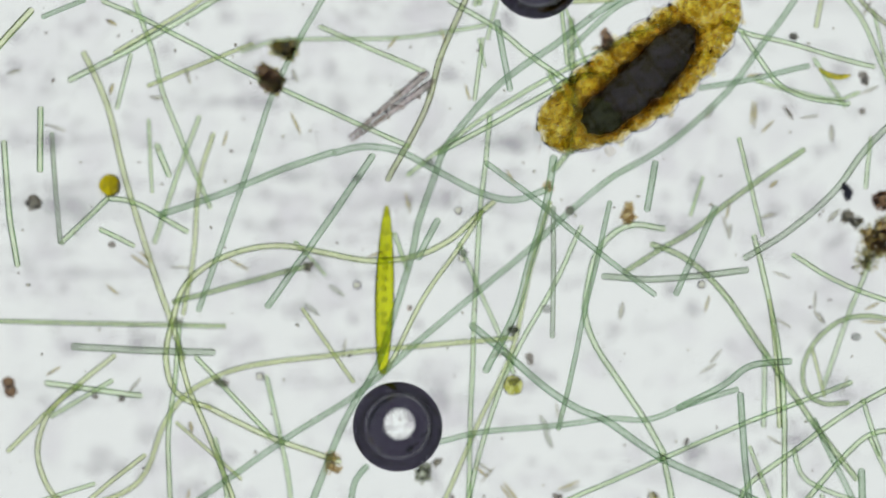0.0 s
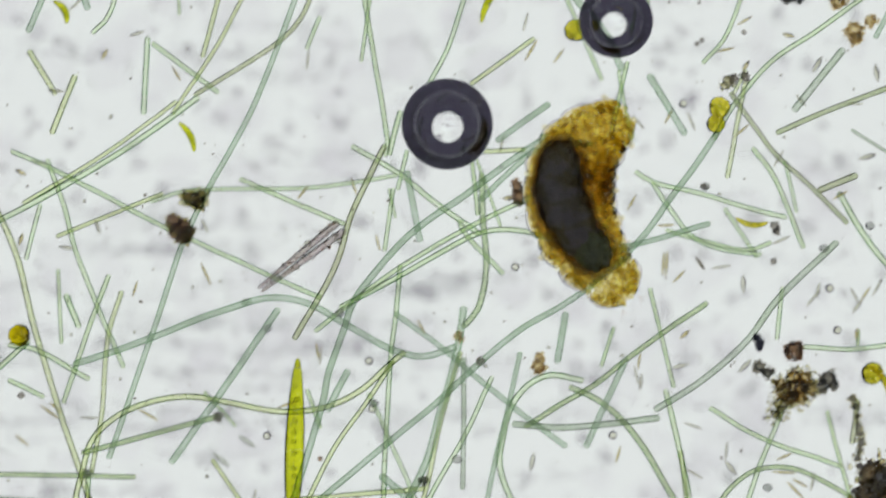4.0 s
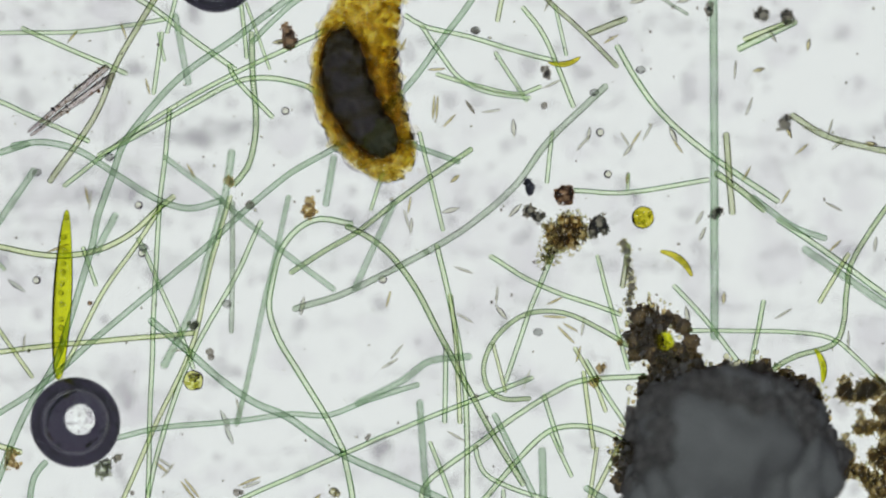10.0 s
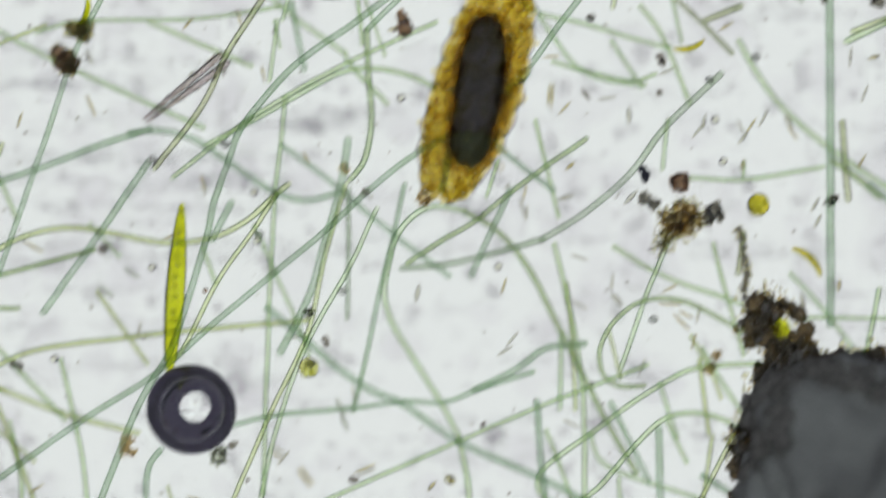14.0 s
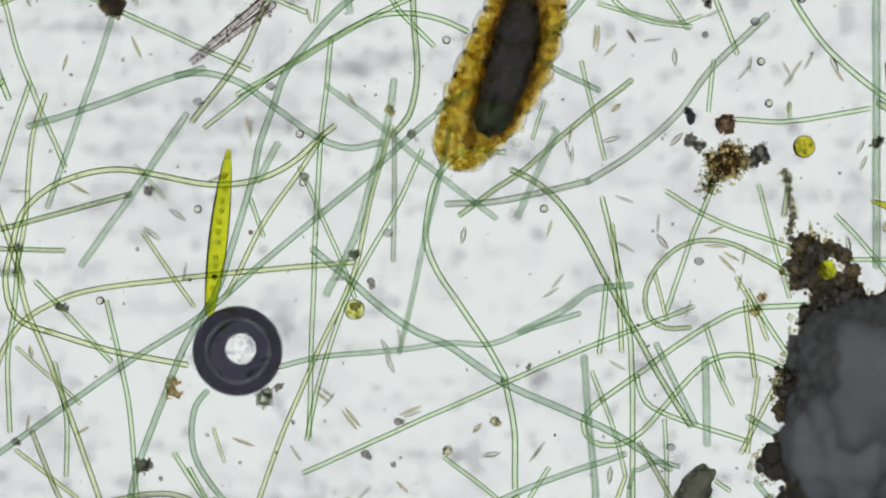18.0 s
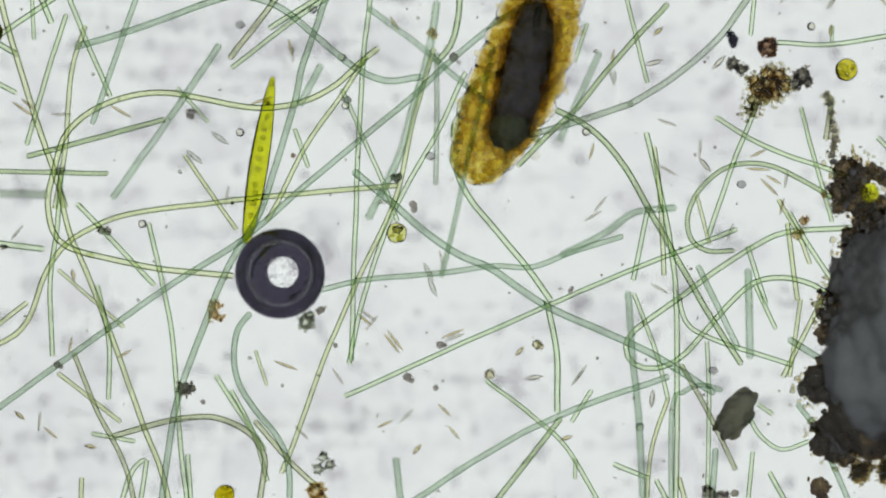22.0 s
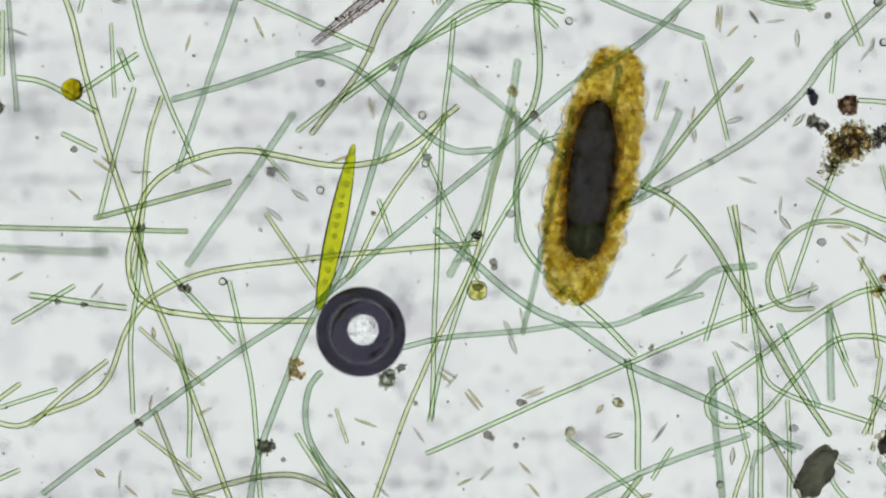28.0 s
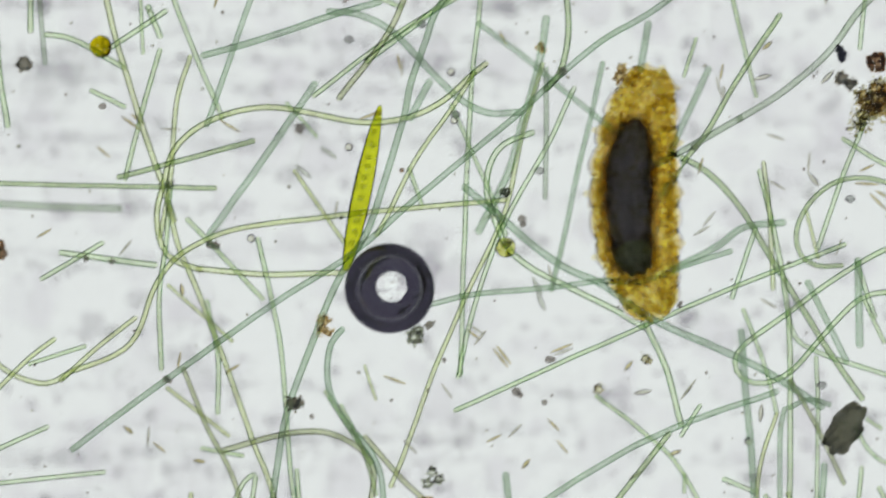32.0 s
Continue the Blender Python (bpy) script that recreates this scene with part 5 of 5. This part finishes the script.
def water_bear():
    root = new("tardigrade")
    tagged(root, "plump amber tardigrade with a dark full gut, crawling", "tardigrade")
    leg, claw = leg_mesh(20, 19), claw_mesh()
    segs = []
    skin = [BODY] * (SEGMENTS - 2) + [TAIL, TAIL]
    rnd = random.Random(3)
    for i in range(SEGMENTS):
        s = part("body_segment", segment_mesh(i, 0, skin[i]), root, "pale amber tail end" if i == SEGMENTS - 1 else "granular amber body segment")
        part("cuticle", segment_mesh(i, 5, CUTICLE), s, "clear thin cuticle")
        def scatter(count, margin, r0, r1):
            spots = []
            for k in range(count):
                f = (i + 0.5 + rnd.triangular(-0.9, 0.9, 0)) / SEGMENTS
                if not 0.02 < f < 0.98:
                    continue
                w = half_width(f) - margin
                if w < 6 or rnd.random() > w / 62:
                    continue
                x = rnd.uniform(-1, 1)
                z = rnd.uniform(-0.58, 0.58) * (1 - x * x) ** 0.5
                spots.append((x * w, (f * SEGMENTS - i - 0.5) * PITCH, z * w, r0 + (r1 - r0) * rnd.random() ** 1.5))
            return spots
        back = i > SEGMENTS - 3
        tagged(part("storage_cells", crumbs("storage_cells", scatter(760, 2, 1.5, 3.4), CELLS_PALE if back else CELLS, 40 + i, 0.3), s,
                    "amber granules under the skin"), kind="stuff")
        tagged(part("flesh", crumbs("flesh", scatter(255 if back else 265, 8, 7, 12), FLESH, 60 + i, 0.3), s, "soft amber flesh"), kind="stuff")
        spots = []
        for k in range(34):
            f = (i + rnd.random()) / SEGMENTS
            w = half_width(f) * rnd.uniform(0.66, 0.93)
            spots.append((rnd.choice((-1, 1)) * w, (f * SEGMENTS - i - 0.5) * PITCH, rnd.uniform(-12, 22), rnd.uniform(3.2, 5.6)))
        tagged(part("globules", crumbs("globules", spots, GLOBULE, 140 + i, 0.12, 2), s, "clear golden globules along the margin"), kind="stuff")
        if 2 <= i <= 6:
            size = {2: (28, 42, 30), 3: (39, 62, 40), 4: (42, 64, 42), 5: (40, 62, 42), 6: (36, 46, 36)}[i]
            # nested tinted shells and crumbs imitate light scattered round the core's edge
            shells = [ball("tint", grow, SOFT_EDGE, 50 + 7 * i + k, 0.24, (size[0], size[1], 12), 4, 3.0) for k, grow in enumerate((0.96, 1.0, 1.04, 1.08, 1.13, 1.18, 1.24, 1.30))]
            shells.append(crumbs("tint", [(rnd.gauss(0, 0.62) * size[0], rnd.uniform(-0.8, 0.8) * size[1], rnd.uniform(-14, 24), rnd.uniform(5, 11)) for k in range(90)], SOFT_EDGE, 70 + i, 0.4, 2))
            me = gut_mesh(ball("gut", 0.92, GUT_END if i == 6 else GUT, 30 + i, 0.22, size, 4, 3.2), shells)
            g = part("gut", me, s, "greenish black end of the gut" if i == 6 else "dark gut contents")
            guts.append((g, 0 if i == 6 else -14 if i == 2 else 0, (i - 4) * 8))
        if i in (0, 2, 4, 6):
            for side in (-1, 1):
                w = half_width((i + 0.5) / SEGMENTS)
                base = Matrix.Translation((side * (w - 12) * U, 0, -30 * U))
                if side < 0:
                    base = base @ Matrix.Rotation(math.pi, 4, "Z")
                part("leg", leg, s, "stubby pale amber leg", base)
                if i == 0:
                    part("claws", claw, s, "fine clear claws", base @ Matrix.Translation((18 * U, 0, -13 * U)))
        if i == SEGMENTS - 1:
            for side in (-1, 1):
                base = Matrix.Translation((side * 16 * U, -18 * U, -34 * U)) @ Matrix.Rotation(radians(-90 + side * 14), 4, "Z")
                part("claws", claw, s, "fine clear claws", base @ Matrix.Translation((12 * U, 0, 0)))
        segs.append(s)
    return root, segs


bear, bear_segments = water_bear()


def bend(x0, y0, x1, y1, x2, y2, f):
    """A place and a heading on the back's curve through front, middle and rear."""
    cx, cy = 2 * x1 - (x0 + x2) / 2, 2 * y1 - (y0 + y2) / 2
    g = 1 - f
    x = g * g * x0 + 2 * g * f * cx + f * f * x2
    y = g * g * y0 + 2 * g * f * cy + f * f * y2
    dx = 2 * g * (cx - x0) + 2 * f * (x2 - cx)
    dy = 2 * g * (cy - y0) + 2 * f * (y2 - cy)
    return x, y, math.atan2(dy, -dx) - math.pi / 2


def spot(x, y, z, turn):
    return Matrix.Translation(P(x, y, z)) @ Matrix.Rotation(turn, 4, "Z")


def motions():
    # the stage's shift at the same moment is taken off, so these are places on the slide
    crawl = [
        (0, 857, 68, 700, 215, 515, 321),
        (1, 866, 55, 674, 219, 523, 382),
        (2, 842, 46, 680, 219, 507, 326),
        (2.5, 853, 41, 724, 173, 636, 334),
        (4.5, 834, 18, 727, 153, 854, 360),
        (5, 850, 34, 750, 162, 868, 378),
        (5.5, 813, 32, 758, 230, 785, 439),
        (6, 831, 45, 769, 257, 766, 472),
        (6.5, 809, 42, 762, 242, 768, 452),
        (7, 809, 45, 757, 236, 797, 440),
        (8, 814, 47, 746, 228, 836, 427),
        (9, 812, 46, 757, 223, 837, 413),
        (10, 816, 47, 757, 237, 850, 400),
        (11, 818, 47, 754, 237, 859, 400),
        (12, 808, 51, 762, 241, 856, 417),
        (13, 803, 46, 776, 258, 803, 467),
        (14, 828, 54, 771, 264, 698, 472),
        (14.5, 835, 56, 765, 251, 688, 463),
        (17, 819, 101, 759, 301, 674, 507),
        (18, 802, 128, 742, 322, 628, 514),
        (19, 792, 182, 722, 387, 617, 570),
        (19.5, 787, 187, 720, 392, 624, 596),
        (20, 769, 199, 697, 409, 590, 596),
        (20.5, 779, 209, 706, 414, 577, 600),
        (21, 787, 236, 717, 440, 567, 623),
        (21.5, 746, 256, 698, 476, 642, 667),
        (22, 755, 269, 689, 479, 588, 675),
        (22.5, 765, 253, 700, 458, 569, 638),
        (23, 768, 275, 713, 508, 553, 660),
        (23.5, 762, 289, 692, 504, 528, 629),
        (24, 775, 304, 694, 512, 532, 621),
        (24.5, 755, 297, 710, 507, 525, 617),
        (25, 758, 298, 703, 505, 528, 607),
        (25.5, 756, 299, 703, 505, 526, 613),
        (27.5, 736, 311, 676, 528, 638, 745),
        (28, 724, 333, 674, 563, 630, 794),
        (29, 734, 348, 674, 570, 630, 791),
        (30, 709, 403, 672, 625, 680, 833),
        (31, 714, 410, 684, 645, 706, 879),
        (31.5, 713, 435, 681, 647, 729, 881),
        (32, 734, 444, 696, 670, 737, 898),
    ]
    roots, parts = [], [[] for _ in bear_segments]
    for t, x0, y0, x1, y1, x2, y2 in crawl:
        x, y, turn = bend(x0, y0, x1, y1, x2, y2, 0.5)
        home = spot(x, y, 62, turn)
        roots.append((t, home))
        for i in range(SEGMENTS):
            x, y, turn = bend(x0, y0, x1, y1, x2, y2, (i + 0.5) / SEGMENTS)
            parts[i].append((t, home.inverted() @ spot(x, y, 62, turn)))
    walk(bear, roots)
    for ob, rows in zip(bear_segments, parts):
        walk(ob, rows)
    # the gut slides from side to side as the animal rolls
    for ob, along, slant in guts:
        walk(ob, [(t, Matrix.Translation(((dx + k * slant) * U, (along + back) * U, 4 * U))) for t, dx, k, back in (
            (0, 6, 0.8, 0), (1, 4, 0.8, 0), (2, 0, 0.8, 0), (4.5, -10, 1, -26), (9, -10, 1, -22), (13, -6, 0.8, -12), (14, 2, 1, -4), (17, 4, 1, 0), (20, 6, 1, 0), (23, 10, 1, 0),
            (24.5, 16, 1, 0), (25.5, 14, 0.9, 0), (27.5, -2, 0.6, 0), (28, -4, 0.6, 0), (29, -5, 0.6, 0), (30, -8, 0.0, 0), (32, -10, -0.1, 0))])
    for ob, mid, pivot, rows in DRIFTS:
        poses = []
        for t, dx, dy, a in rows:
            turn = Matrix.Rotation(radians(a), 4, "Z")
            arm = mid - pivot
            arm.z = 0
            poses.append((t, Matrix.Translation(mid - arm + turn @ arm + Vector((dx * U, -dy * U, 0))) @ turn))
        walk(ob, poses)
    walk(desmid_cell, [(t, spot(x, y, 24, radians(a))) for t, x, y, a in (
        (0, 240.5, 596.5, -1.4), (6, 240, 604, -2.4), (13, 234.5, 621.5, -3.8), (19, 228, 632, -7.3), (23, 225, 640, -9.7), (28, 219.5, 653.5, -11.9), (32, 216, 661.5, -11.8))])
    walk(glider, [(t, spot(x, y, 12, radians(a))) for t, x, y, a in (
        (0, 1270, 470, -58), (4.5, 1285, 500, -60), (6, 1302, 520, -62), (9, 1319, 548, -50), (10, 1326, 558, -38), (13, 1349, 576, -40),
        (14, 1353, 578, -44), (17, 1398, 596, -40), (24, 1480, 560, -20), (32, 1540, 530, -10))])
    walk(glider_mid, [(t, spot(x, y, 40, radians(a))) for t, x, y, a in (
        (0, 1040, 210, -12), (6, 1070, 204, -4), (9, 1116, 200, 6), (13, 1140, 195, 14), (17, 1150, 190, 20), (32, 1190, 170, 30))])
    walk(glider_left, [(t, spot(x, y, 30, radians(a))) for t, x, y, a in (
        (0, 40, 40, -60), (4.5, 50, 62, -62), (6, 47, 79, -62), (9, 60, 103, -58), (13, 69, 130, 72 - 180), (17, 75, 150, 80 - 180), (32, 90, 190, 60 - 180))])


motions()
